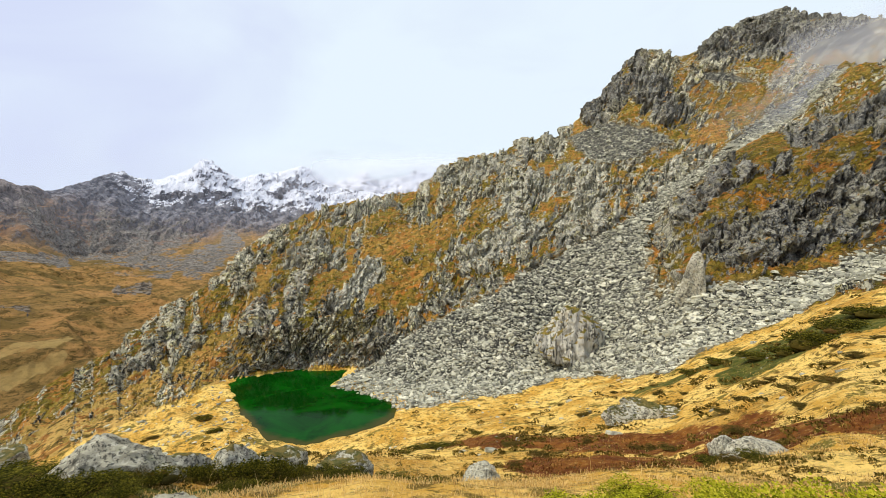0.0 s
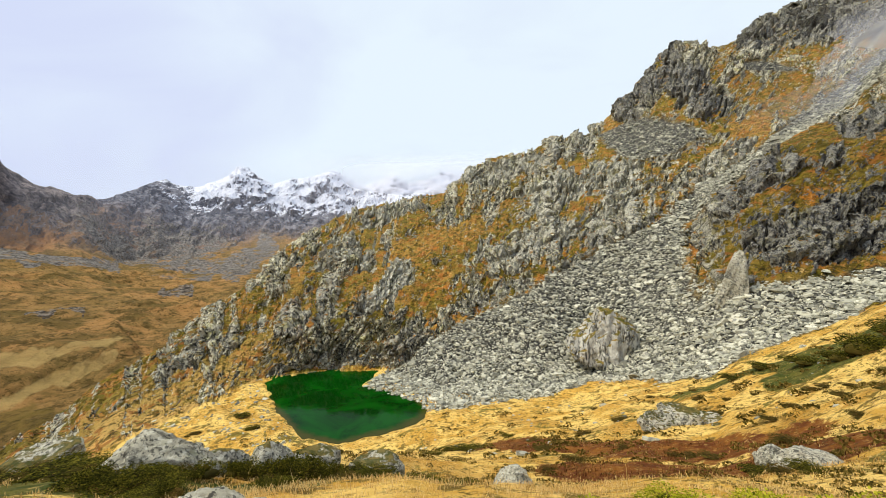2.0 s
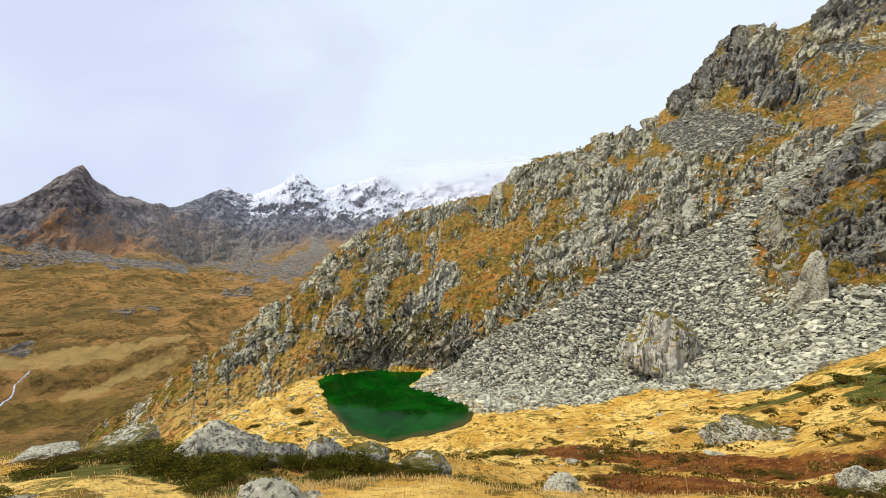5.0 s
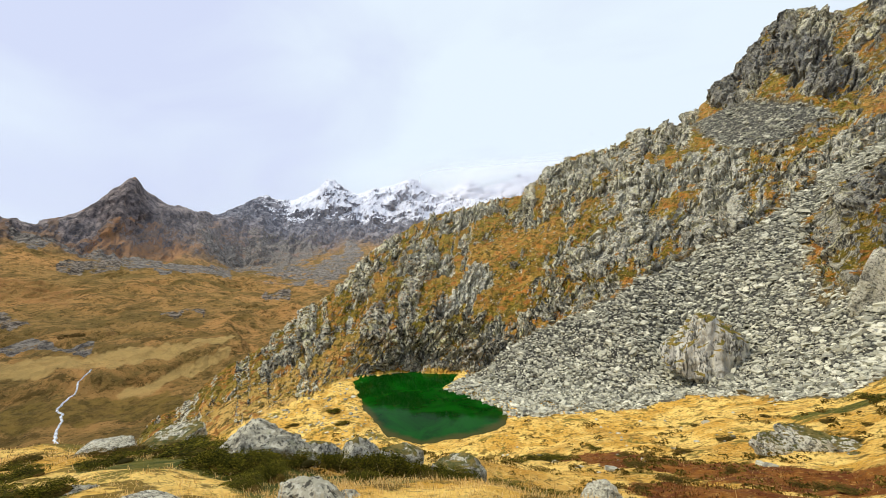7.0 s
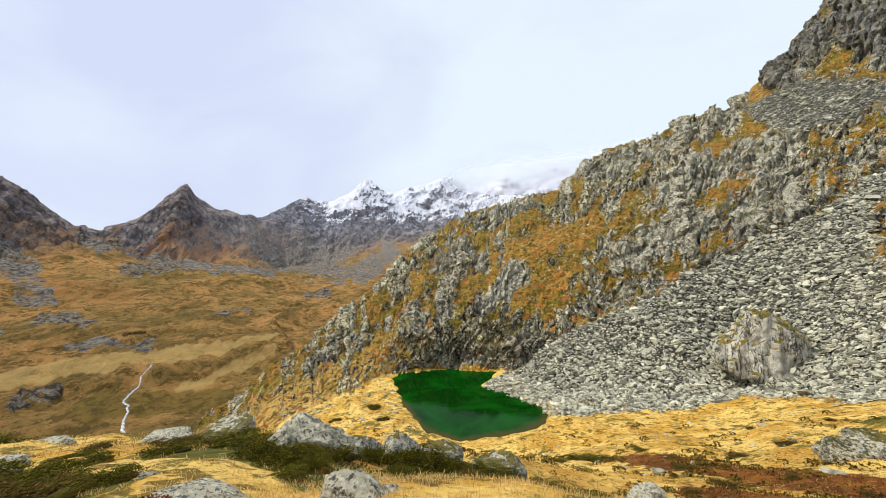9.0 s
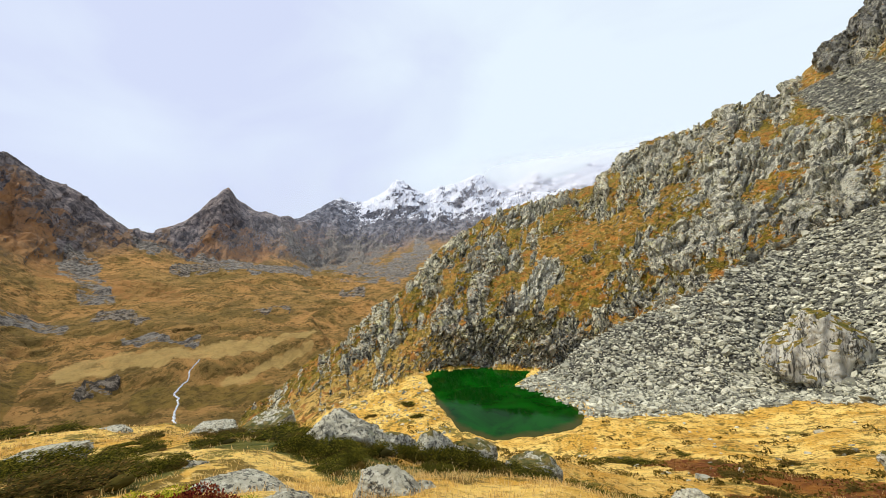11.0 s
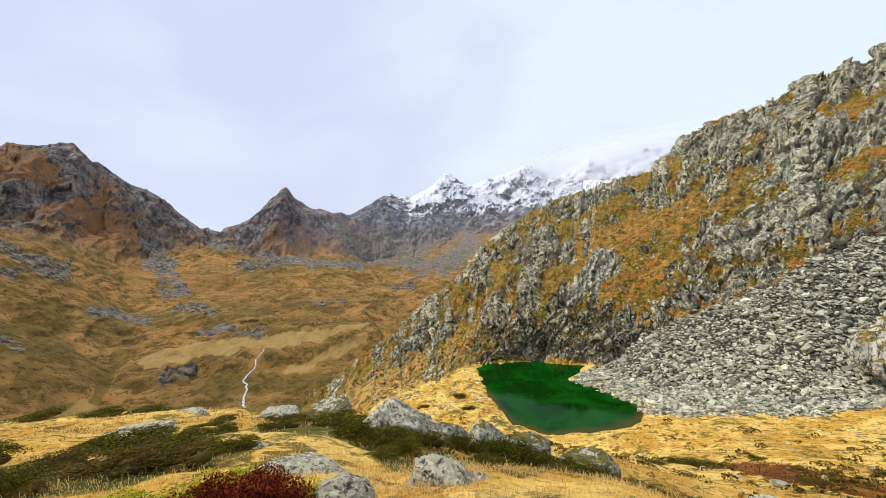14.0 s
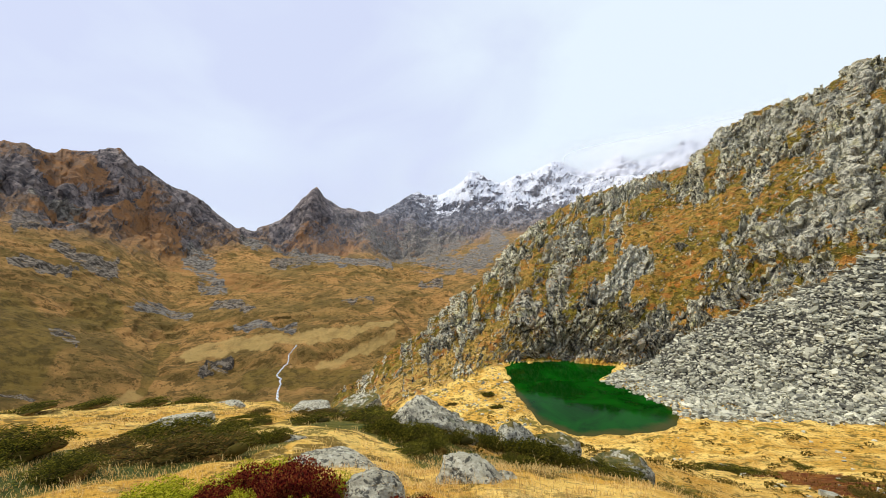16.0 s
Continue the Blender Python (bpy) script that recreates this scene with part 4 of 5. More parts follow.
# pond
bm = bmesh.new()
cx, cy = sum(p[0] for p in POND) / len(POND), sum(p[1] for p in POND) / len(POND)
depth_layer = bm.verts.layers.float.new("shallow")
rings = []
for grow, value in ((1.07, 1.0), (0.97, 0.9), (0.84, 0.25), (0.70, 0.0)):
    ring = [bm.verts.new((cx + (px - cx) * grow, cy + (py - cy) * grow, 0)) for px, py in POND]
    for v in ring:
        v[depth_layer] = value * (1.0 if v.co.y < 66 else 0.35)
    rings.append(ring)
for outer, inner in zip(rings, rings[1:]):
    for i in range(len(outer)):
        j = (i + 1) % len(outer)
        bm.faces.new([outer[i], outer[j], inner[j], inner[i]])
bm.faces.new(rings[-1])
bmesh.ops.recalc_face_normals(bm, faces=bm.faces)
me = bpy.data.meshes.new("water")
bm.to_mesh(me)
me.materials.append(MAT_WATER)
tagged(new("water", me), "dark green mountain pond with a still surface", "pond", "", "structure")


# ---------------------------------------------------------------- stream
def make_white_water():
    n = Nodes("white_water", 0.4, 0.4)
    c = n.mix(n.ramp(n.noise(1.6, 6, 0.7), 0.42, 0.62), (0.80, 0.83, 0.86), (0.30, 0.33, 0.36))
    return n.finish(c, n.bump(n.noise(0.7, 5, 0.7), 0.4, 1.0))


def ribbon(name, label, points, width, mat, seed):
    """A strip of water that winds down the slope through (direction, distance) points."""
    az, r = np.array(points, float).T
    t = np.linspace(0, 1, 90)
    k = np.linspace(0, 1, len(az))
    a, d = np.interp(t, k, az), np.interp(t, k, r)
    a = a + 0.22 * perlin(t * 13, t * 0 + seed, 5) + 0.10 * perlin(t * 41, t * 0 + seed, 6)
    half = np.degrees(width / d) / 2 * (0.55 + 0.6 * np.abs(perlin(t * 17, t * 0 + 3.3, 7)) + 0.5 * t)
    rows = []
    for side in (-1, -0.4, 0.4, 1):
        s = np.radians(a + side * half)
        x, y = d * np.sin(s), d * np.cos(s)
        z = terrain(np.degrees(s), d[:, None])[2][:, 0] - 0.6 + (0.45 if abs(side) < 1 else 0.0)
        rows.append(np.stack([x, y, z], 1))
    pts = np.stack(rows, 1).reshape(-1, 3)
    bm = bmesh.new()
    vs = [bm.verts.new(p) for p in pts]
    for i in range(len(t) - 1):
        for j in range(3):
            bm.faces.new([vs[i * 4 + j], vs[i * 4 + j + 1], vs[i * 4 + j + 5], vs[i * 4 + j + 4]])
    me = bpy.data.meshes.new(name)
    bm.to_mesh(me)
    me.materials.append(mat)
    return tagged(new(name, me), label, "stream", "", "structure")


MAT_WHITE_WATER = make_white_water()
ribbon("stream", "white mountain stream falling down the valley's grassy slope", [(-56.4, 322), (-56.9, 314), (-58.0, 300), (-58.9, 285), (-58.7, 272), (-59.2, 258), (-59.0, 244)], 1.0, MAT_WHITE_WATER, 1.5)
# ---------------------------------------------------------------- rocks
RNG = np.random.default_rng(7)


def ground_z(x, y):
    """Height of the ground under one point or many."""
    x, y = np.atleast_1d(np.asarray(x, float)), np.atleast_1d(np.asarray(y, float))
    return terrain(np.degrees(np.arctan2(x, y)), np.maximum(np.hypot(x, y), 0.05)[:, None])[2][:, 0]


def spot(az, r):
    return r * math.sin(radians(az)), r * math.cos(radians(az))


def make_rock_material(name, size, pale, dark, lichen=0.5, moss=0.0):
    n = Nodes(name, 0.88, 0.2)
    c = n.mix(n.ramp(n.noise(size * 1.4, 6, 0.65), 0.36, 0.62), pale, ROCK)
    c = n.mix(n.ramp(n.noise(size * 0.35, 7, 0.72, 0.3), 0.50, 0.68), c, dark)
    c = n.mix(n.ramp(n.noise(size * 0.55, 6, 0.7), 0.56, 0.70, 0, lichen), c, (0.42, 0.43, 0.26))
    c = n.mix(n.ramp(n.noise(size * 0.13, 5, 0.7), 0.53, 0.58, 0, 0.75), c, (0.66, 0.645, 0.50))
    c = n.mix(n.ramp(n.noise(size * 0.075, 5, 0.72, 0.5), 0.53, 0.58, 0, 0.85), c, (0.055, 0.053, 0.042))
    cracks = n.math("ABSOLUTE", n.math("SUBTRACT", n.noise(size * 2.4, 7, 0.72, 0.4, n.pos((1, 1, 1.8), (0, 14, 30))), 0.5))
    c = n.mix(n.ramp(cracks, 0.010, 0.0, 0, 0.8), c, (0.04, 0.038, 0.03))
    if moss:
        top = n.math("ADD", n.up(), n.math("MULTIPLY", n.math("SUBTRACT", n.noise(size * 0.6, 6, 0.7), 0.5), 1.6))
        c = n.mix(n.ramp(top, 1.0 - 0.35 * moss, 1.15 - 0.35 * moss), c, n.mix(n.ramp(n.noise(size * 0.2, 5, 0.7), 0.4, 0.6), (0.07, 0.075, 0.016), (0.19, 0.145, 0.04)))
    h = n.math("ADD", n.noise(size * 0.18, 7, 0.75), n.math("MULTIPLY", n.noise(size * 0.6, 5, 0.65, 0.4), 1.5))
    return n.finish(c, n.bump(h, size * 0.10, 1.0))


MAT_BOULDER = make_rock_material("lichened_gneiss", 0.9, (0.50, 0.475, 0.345), (0.105, 0.10, 0.078), 0.8)

MAT_MOSSY = make_rock_material("mossy_gneiss", 0.9, (0.46, 0.445, 0.34), (0.10, 0.097, 0.08), 0.8, 0.75)


def make_big_material():
    n = Nodes("fissured_gneiss", 0.9, 0.15)
    streak = n.pos((1.0, 1.0, 0.28), (0, 12, 0))
    c = n.mix(n.ramp(n.noise(2.6, 6, 0.66, vector=streak), 0.36, 0.60), (0.70, 0.685, 0.57), (0.45, 0.44, 0.37))
    c = n.mix(n.ramp(n.noise(0.6, 7, 0.74, 0.4, streak), 0.51, 0.60, 0, 0.85), c, (0.12, 0.12, 0.105))
    cracks = n.math("ABSOLUTE", n.math("SUBTRACT", n.noise(2.2, 5, 0.6, 0.9, streak), 0.5))
    c = n.mix(n.ramp(cracks, 0.03, 0.005, 0, 0.9), c, (0.03, 0.03, 0.026))
    top = n.math("ADD", n.up(), n.math("MULTIPLY", n.math("SUBTRACT", n.noise(2.0, 7, 0.72), 0.5), 1.6))
    c = n.mix(n.ramp(top, 0.50, 0.60), c, n.mix(n.ramp(n.noise(0.9, 6, 0.75), 0.42, 0.6), (0.27, 0.19, 0.045), (0.10, 0.095, 0.018)))
    return n.finish(c, n.bump(n.noise(0.8, 7, 0.7, 0.4, streak), 0.5, 1.0))


MAT_BIG = make_big_material()
MAT_CRAG = make_rock_material("crag_gneiss", 3.0, (0.62, 0.60, 0.48), (0.12, 0.12, 0.105), 0.5, 1.15)


def make_slab_material():
    n = Nodes("scree_slab", 0.9, 0.2)
    info = n.tree.nodes.new("ShaderNodeObjectInfo")
    pick = n.math("FRACT", n.math("ADD", info.outputs["Random"], n.geo.outputs["Random Per Island"]))
    ramp = n.tree.nodes.new("ShaderNodeValToRGB")
    stops = ramp.color_ramp.elements
    stops[0].color, stops[1].position, stops[1].color = (0.15, 0.147, 0.11, 1), 1.0, (0.66, 0.64, 0.49, 1)
    for at, colour in ((0.2, (0.29, 0.285, 0.215, 1)), (0.55, (0.44, 0.43, 0.325, 1)), (0.85, (0.54, 0.525, 0.40, 1))):
        stops.new(at).color = colour
    n.tree.links.new(pick, ramp.inputs["Fac"])
    c = n.mix(n.ramp(n.noise(0.7, 6, 0.7), 0.50, 0.62, 0, 0.75), ramp.outputs["Color"], (0.11, 0.11, 0.098))
    c = n.mix(n.ramp(n.noise(0.4, 5, 0.7), 0.58, 0.72, 0, 0.5), c, (0.40, 0.41, 0.22))
    return n.finish(c, n.bump(n.noise(0.3, 6, 0.7), 0.05, 1.0), rich=1.1)


MAT_SLAB = make_slab_material()


def stone_shape(rng, subdivisions, cuts, flat, grain=0.05):
    """Unit boulder: a ball cut by random planes, with broken faces. Returns points and triangles."""
    bm = bmesh.new()
    bmesh.ops.create_icosphere(bm, subdivisions=subdivisions, radius=1.0)
    p = np.array([v.co for v in bm.verts])
    tris = np.array([[v.index for v in f.verts] for f in bm.faces])
    bm.free()
    for _ in range(cuts):
        n = rng.normal(size=3)
        n[2] *= flat
        n /= np.linalg.norm(n)
        over = np.maximum(p @ n - rng.uniform(0.55, 0.9), 0)
        p = p - 0.85 * over[:, None] * n
    if grain:
        o = rng.uniform(0, 50, 3)
        for size, amp in ((0.9, 2.0), (0.4, 1.1), (0.17, 0.8), (0.08, 0.5)):
            for k in range(3):
                p[:, k] += grain * amp * perlin(p[:, (k + 1) % 3] / size + o[k] + 0.7 * p[:, k], p[:, (k + 2) % 3] / size - o[k], k)
    return p, tris


def mesh_from(name, points, faces, mat, smooth_faces=False):
    me = bpy.data.meshes.new(name)
    faces = np.asarray(faces, np.int32)
    k = faces.shape[1]
    me.vertices.add(len(points))
    me.vertices.foreach_set("co", np.asarray(points, np.float32).ravel())
    me.loops.add(faces.size)
    me.loops.foreach_set("vertex_index", faces.ravel())
    me.polygons.add(len(faces))
    me.polygons.foreach_set("loop_start", np.arange(0, faces.size, k, dtype=np.int32))
    me.polygons.foreach_set("use_smooth", np.full(len(faces), smooth_faces))
    me.update(calc_edges=True)
    me.materials.append(mat)
    return me


def boulder(name, label, az, r, size, top, turn=0, seed=1, mat=None, cuts=12, detail=5, lean=(0, 0), category="rock", grain=0.06, taper=0.0, flutes=0.0):
    """A rock whose top lies top degrees under the eye's level; size: width, depth, height."""
    rng = np.random.default_rng(seed)
    p, tris = stone_shape(rng, detail, cuts, 0.8, grain)
    p = np.sign(p) * np.abs(p) ** 0.92
    if flutes:
        a = np.arctan2(p[:, 1], p[:, 0]) + 0.25 * p[:, 2]
        p[:, :2] *= (1 + flutes * ridged(a * 2.2 + seed, p[:, 2] * 0.5, 0.9, 3, seed))[:, None]
    if taper:
        p[:, :2] *= (1 - taper * (p[:, 2:] * 0.5 + 0.5))
    p = p * np.array(size) / 2 / np.abs(p).max(0)
    m = Euler((radians(lean[0]), radians(lean[1]), radians(turn - az))).to_matrix()
    p = p @ np.array(m).T
    x, y = spot(az, r)
    peak_z = 24 - r * math.tan(radians(top))
    ob = new(name, mesh_from(name, p, tris, mat or MAT_BOULDER, True))
    ob.location = (x, y, peak_z - p[:, 2].max())
    return tagged(ob, label, category, "", "")


boulder("boulder", "huge pale cracked boulder crowned with turf in the scree", 18.0, 77, (13.2, 9, 12.5), 7.6, 10, 3, MAT_BIG, 24, 6, (0, 14), "boulder", 0.07, 0.42, 0.2)
boulder("rock_pinnacle", "pointed pale rock slab leaning at the crag's foot", 31.6, 72.5, (4.2, 2.8, 12), 0.2, 10, 5, MAT_CRAG, 12, 5, (0, 10), "rock", 0.07, 0.7, 0.1)
boulder("rock_outcrop", "flat cracked grey outcrop with a mossy top in the meadow", 27.6, 35, (5.4, 3.0, 3.4), 18.7, -10, 8, MAT_CRAG, 14, 6, (0, 0), "rock", 0.08, 0.1, 0.12)
boulder("rock_outcrop", "low broken pale ledge beside the meadow's mossy outcrop", 31.6, 33, (3.2, 2.4, 2.2), 19.6, 10, 12, MAT_CRAG, 14, 6, (0, 0), "rock", 0.08, 0.1, 0.12)
boulder("rock_outcrop", "mossy dark flank of the meadow's flat outcrop", 24.0, 34, (3.0, 2.4, 2.6), 19.6, 10, 14, MAT_CRAG, 14, 6, (0, 0), "rock", 0.08, 0.1, 0.12)
boulder("boulder", "angular grey boulder in the rust-coloured grass", 38.2, 15, (2.0, 1.3, 1.3), 20.3, 12, 21, None, 9, 5, (0, 8), "boulder")
boulder("boulder", "small pointed grey boulder half sunk in moss", 35.0, 15.4, (0.9, 0.8, 0.9), 20.8, 40, 23, None, 9, 5, (0, -10), "boulder")
boulder("boulder", "flat grey stone lying low in the grass", 40.3, 13.8, (0.9, 0.7, 0.4), 22.3, 0, 24, None, 9, 4, (0, 0), "boulder")
boulder("boulder", "dark layered rock with a moss cap in the meadow", 5.4, 13.5, (1.4, 1.1, 1.9), 27.6, 0, 27, None, 14, 5, (0, 6), "boulder")
boulder("rock_outcrop", "long rounded grey whaleback of rock streaked with lichen", -40.6, 9.2, (3.3, 2.2, 2.6), 19.4, 4, 31, None, 14, 6, (0, 15), "rock", 0.06)
boulder("rock_outcrop", "low mossy tail of the whaleback sinking into the turf", -34.4, 9.5, (1.5, 1.3, 1.3), 23.1, 0, 33, MAT_MOSSY, 12, 5, (0, 10), "rock", 0.06)
boulder("rock_outcrop", "blocky grey rock draped with dark moss and shrubs", -28.4, 9.8, (1.7, 1.3, 1.9), 23.5, 6, 35, MAT_MOSSY, 14, 5, (0, 8))
boulder("rock_outcrop", "shattered mossy ledge above the pond's shore", -22.4, 10.6, (1.9, 1.2, 1.7), 24.3, 4, 37, MAT_MOSSY, 14, 5, (0, 14))
boulder("rock_outcrop", "low broken ledge half buried in heather", -14.4, 11.0, (1.8, 1.1, 1.4), 26.2, 4, 39, MAT_MOSSY, 14, 5, (0, 12))
boulder("rock_outcrop", "rounded mossy rock with shrubs at the meadow's brink", -48.6, 14.5, (2.1, 1.6, 1.4), 18.4, 0, 41, MAT_MOSSY, 10, 5)
boulder("boulder", "rounded grey boulder covered in pale lichen", -34.6, 3.75, (0.86, 0.75, 0.85), 27.2, 0, 43, None, 14, 6, (0, 10), "boulder", 0.06)
boulder("boulder", "lower grey shoulder of rock beside the round boulder", -29.4, 3.9, (0.42, 0.42, 0.6), 29.0, 20, 44, None, 8, 5, (0, 0), "boulder")
boulder("boulder", "black and white lichen-spotted boulder beside the red shrub", -48.4, 3.2, (0.62, 0.5, 0.5), 27.2, 10, 45, None, 12, 6, (0, 8), "boulder")
boulder("rock_slab", "tilted grey slab breaking through the turf", -51.8, 5.0, (1.35, 0.8, 0.36), 24.2, -10, 47, None, 11, 5, (6, 15))
boulder("rock_slab", "narrow grey slab level with the grass", -58.5, 7.0, (0.9, 0.5, 0.35), 21.4, -10, 48, None, 11, 5, (0, 8))
boulder("rock_slab", "flat bare slab of pale rock in the dry grass", -69.5, 11.5, (1.9, 1.0, 0.5), 16.5, 0, 49, None, 9, 5)
boulder("rock_slab", "pale slab of bare rock at the meadow's brink", -65.2, 16.5, (1.5, 1.1, 0.7), 16.2, 0, 51, None, 9, 5)
boulder("rock_slab", "smooth pale whaleback of rock at the brink", -55.4, 15, (1.9, 1.4, 1.0), 18.1, 0, 53, None, 7, 5)
boulder("rock_slab", "small pale stone in the shrubs at the brink", -70.2, 17.5, (0.7, 0.5, 0.5), 15.3, 0, 54, None, 9, 4)

# ---------------------------------------------------------------- scree
def slab_shapes(count, sides):
    """Thin angular slabs: a broken outline, a smaller tilted top and bottom."""
    rng = np.random.default_rng(11 + sides)
    shapes = []
    for _ in range(count):
        a = np.sort((np.arange(sides) + rng.uniform(-0.38, 0.38, sides)) / sides * 2 * np.pi)
        rad = rng.uniform(0.65, 1.1, sides)
        low = np.stack([np.cos(a) * rad, np.sin(a) * rad, rng.uniform(-1.0, -0.6, sides)], 1)
        top = low * (rng.uniform(0.62, 0.98, (sides, 1)) * np.array([1, 1, 0])) + np.array([0, 0, 1]) * (0.75 + 0.45 * np.cos(a - rng.uniform(0, 6)))[:, None]
        p = np.concatenate([low, top])
        tris = []
        for i in range(sides):
            j = (i + 1) % sides
            tris += [(i, j, sides + j), (i, sides + j, sides + i)]
        for i in range(1, sides - 1):
            tris += [(sides, sides + i, sides + i + 1), (0, i + 1, i)]
        shapes.append((p, np.array(tris)))
    return shapes


COARSE = slab_shapes(40, 5)
FINE = slab_shapes(16, 7)


def scatter_slabs(wanted, lo, hi, az0, az1, rng):
    """Random places on the scree: x, y, and distance from the eye, denser where it is near."""
    xs, ys = [], []
    while sum(map(len, xs)) < wanted:
        a = rng.uniform(az0, az1, 6000)
        r = np.exp(rng.uniform(np.log(lo), np.log(hi), 6000))
        x, y = r * np.sin(np.radians(a)), r * np.cos(np.radians(a))
        keep = scree_depth(x, y) > rng.uniform(0.15, 0.75, 6000)
        xs.append(x[keep]), ys.append(y[keep])
    x, y = np.concatenate(xs)[:wanted], np.concatenate(ys)[:wanted]
    return x, y, np.hypot(x, y)


def slab_pose(rng, n, x, y, size):
    """Rotations of slabs that lie roughly along the slope."""
    e = 0.8
    zx, zy, z0 = ground_z(x + e, y), ground_z(x, y + e), ground_z(x, y)
    up = np.stack([0.45 * (z0 - zx) / e, 0.45 * (z0 - zy) / e, np.ones(n)], 1) + rng.normal(0, 0.24, (n, 3))
    up /= np.linalg.norm(up, axis=1)[:, None]
    a = rng.uniform(0, 2 * np.pi, n)
    side = np.stack([np.cos(a), np.sin(a), np.zeros(n)], 1)
    side -= (side * up).sum(1)[:, None] * up
    side /= np.linalg.norm(side, axis=1)[:, None]
    return np.stack([side, np.cross(up, side), up], 2), z0


rng = np.random.default_rng(19)
N = 38000
sx, sy, sr = scatter_slabs(N, 56, 270, -18, 49, rng)
length = np.clip(rng.lognormal(-0.76, 0.46, N), 0.26, 2.2) * np.clip(sr / 75, 0.8, 2.4) ** 0.55
rot, sz = slab_pose(rng, N, sx, sy, length)
pts, faces, base = [], [], 0
for i in range(N):
    p, tris = COARSE[i % len(COARSE)]
    s = length[i] * np.array([0.62, 0.62 * rng.uniform(0.42, 0.85), rng.uniform(0.07, 0.18)])
    pts.append((p * s) @ rot[i].T + (sx[i], sy[i], sz[i] + s[2] * rng.uniform(-0.4, 2.2)))
    faces.append(tris + base)
    base += len(p)
scree = tagged(new("scree", mesh_from("scree", np.concatenate(pts), np.concatenate(faces), MAT_SLAB)), "fan of loose pale grey rock slabs spilling down to the pond", "scree", "", "stuff")
# the slabs nearest to the meadow, one by one
fine_meshes = [mesh_from("stone", p, tris, MAT_SLAB) for p, tris in FINE]
M = 300
nx, ny, nr = scatter_slabs(M, 56, 78, -16, 47, rng)
nrot, nz = slab_pose(rng, M, nx, ny, None)
for i in range(M):
    ob = new("stone", fine_meshes[i % len(fine_meshes)])
    w = min(max(rng.lognormal(-0.2, 0.38), 0.45), 1.7)
    ob.parent = scree
    ob.matrix_basis = Matrix.LocRotScale((nx[i], ny[i], nz[i] + 0.25), Matrix(nrot[i].tolist()).to_quaternion(), (w * 0.6, w * 0.6 * rng.uniform(0.5, 0.95), w * rng.uniform(0.09, 0.2)))
# small stones strewn over the pond's bank and the meadow
K = 520
ka = np.concatenate([rng.uniform(-40, -24, 480), rng.uniform(-24, 46, 90)])
kr = np.concatenate([rng.uniform(42, 88, 480), rng.uniform(26, 60, 90)])
kx, ky = kr * np.sin(np.radians(ka)), kr * np.cos(np.radians(ka))
dry = polygon_distance(kx, ky, POND) > 0.8
kx, ky, kr = kx[dry], ky[dry], kr[dry]
krot, kz = slab_pose(rng, len(kx), kx, ky, None)
pts, faces, base = [], [], 0
for i in range(len(kx)):
    p, tris = COARSE[i % len(COARSE)]
    s = rng.lognormal(-0.85, 0.5) * np.array([0.5, 0.38, 0.16])
    pts.append((p * s) @ krot[i].T + (kx[i], ky[i], kz[i] + 0.02))
    faces.append(tris + base)
    base += len(p)
tagged(new("loose_stones", mesh_from("loose_stones", np.concatenate(pts), np.concatenate(faces), MAT_SLAB)), "small grey stones strewn in the dry grass", "stones", "", "stuff")
# ---------------------------------------------------------------- plants
def make_leaf_material(name, colours, dry=0.0):
    n = Nodes(name, 0.85, 0.06)
    ramp = n.tree.nodes.new("ShaderNodeValToRGB")
    stops = ramp.color_ramp.elements
    stops[0].color, stops[1].color = (*colours[0], 1), (*colours[-1], 1)
    for k, colour in enumerate(colours[1:-1]):
        stops.new((k + 1) / (len(colours) - 1)).color = (*colour, 1)
    n.tree.links.new(n.geo.outputs["Random Per Island"], ramp.inputs["Fac"])
    c = n.mix(n.ramp(n.noise(0.5, 4, 0.6), 0.4, 0.65, 0, 0.55), ramp.outputs["Color"], n.mix(0.5, ramp.outputs["Color"], colours[0]))
    n.leafy(c, 0.4)
    return n.finish(c)


MAT_GREEN = make_leaf_material("juniper_needles", [(0.018, 0.022, 0.004), (0.048, 0.054, 0.008), (0.115, 0.108, 0.014), (0.34, 0.29, 0.03)])
MAT_DULL = make_leaf_material("heather_leaves", [(0.035, 0.030, 0.008), (0.085, 0.072, 0.014), (0.15, 0.115, 0.022), (0.24, 0.13, 0.035)])
MAT_LIME = make_leaf_material("fresh_leaves", [(0.08, 0.10, 0.006), (0.30, 0.32, 0.015), (0.56, 0.54, 0.03), (0.72, 0.64, 0.07)])
MAT_RED = make_leaf_material("red_autumn_leaves", [(0.03, 0.007, 0.005), (0.11, 0.015, 0.011), (0.27, 0.036, 0.02), (0.40, 0.15, 0.035)])
MAT_TWIG = make_leaf_material("bark", [(0.06, 0.035, 0.02), (0.10, 0.06, 0.03), (0.14, 0.09, 0.05)])
MAT_BLADE = make_leaf_material("dry_grass_blades", [(0.46, 0.27, 0.075), (0.70, 0.46, 0.15), (0.82, 0.58, 0.22), (0.86, 0.66, 0.30)])


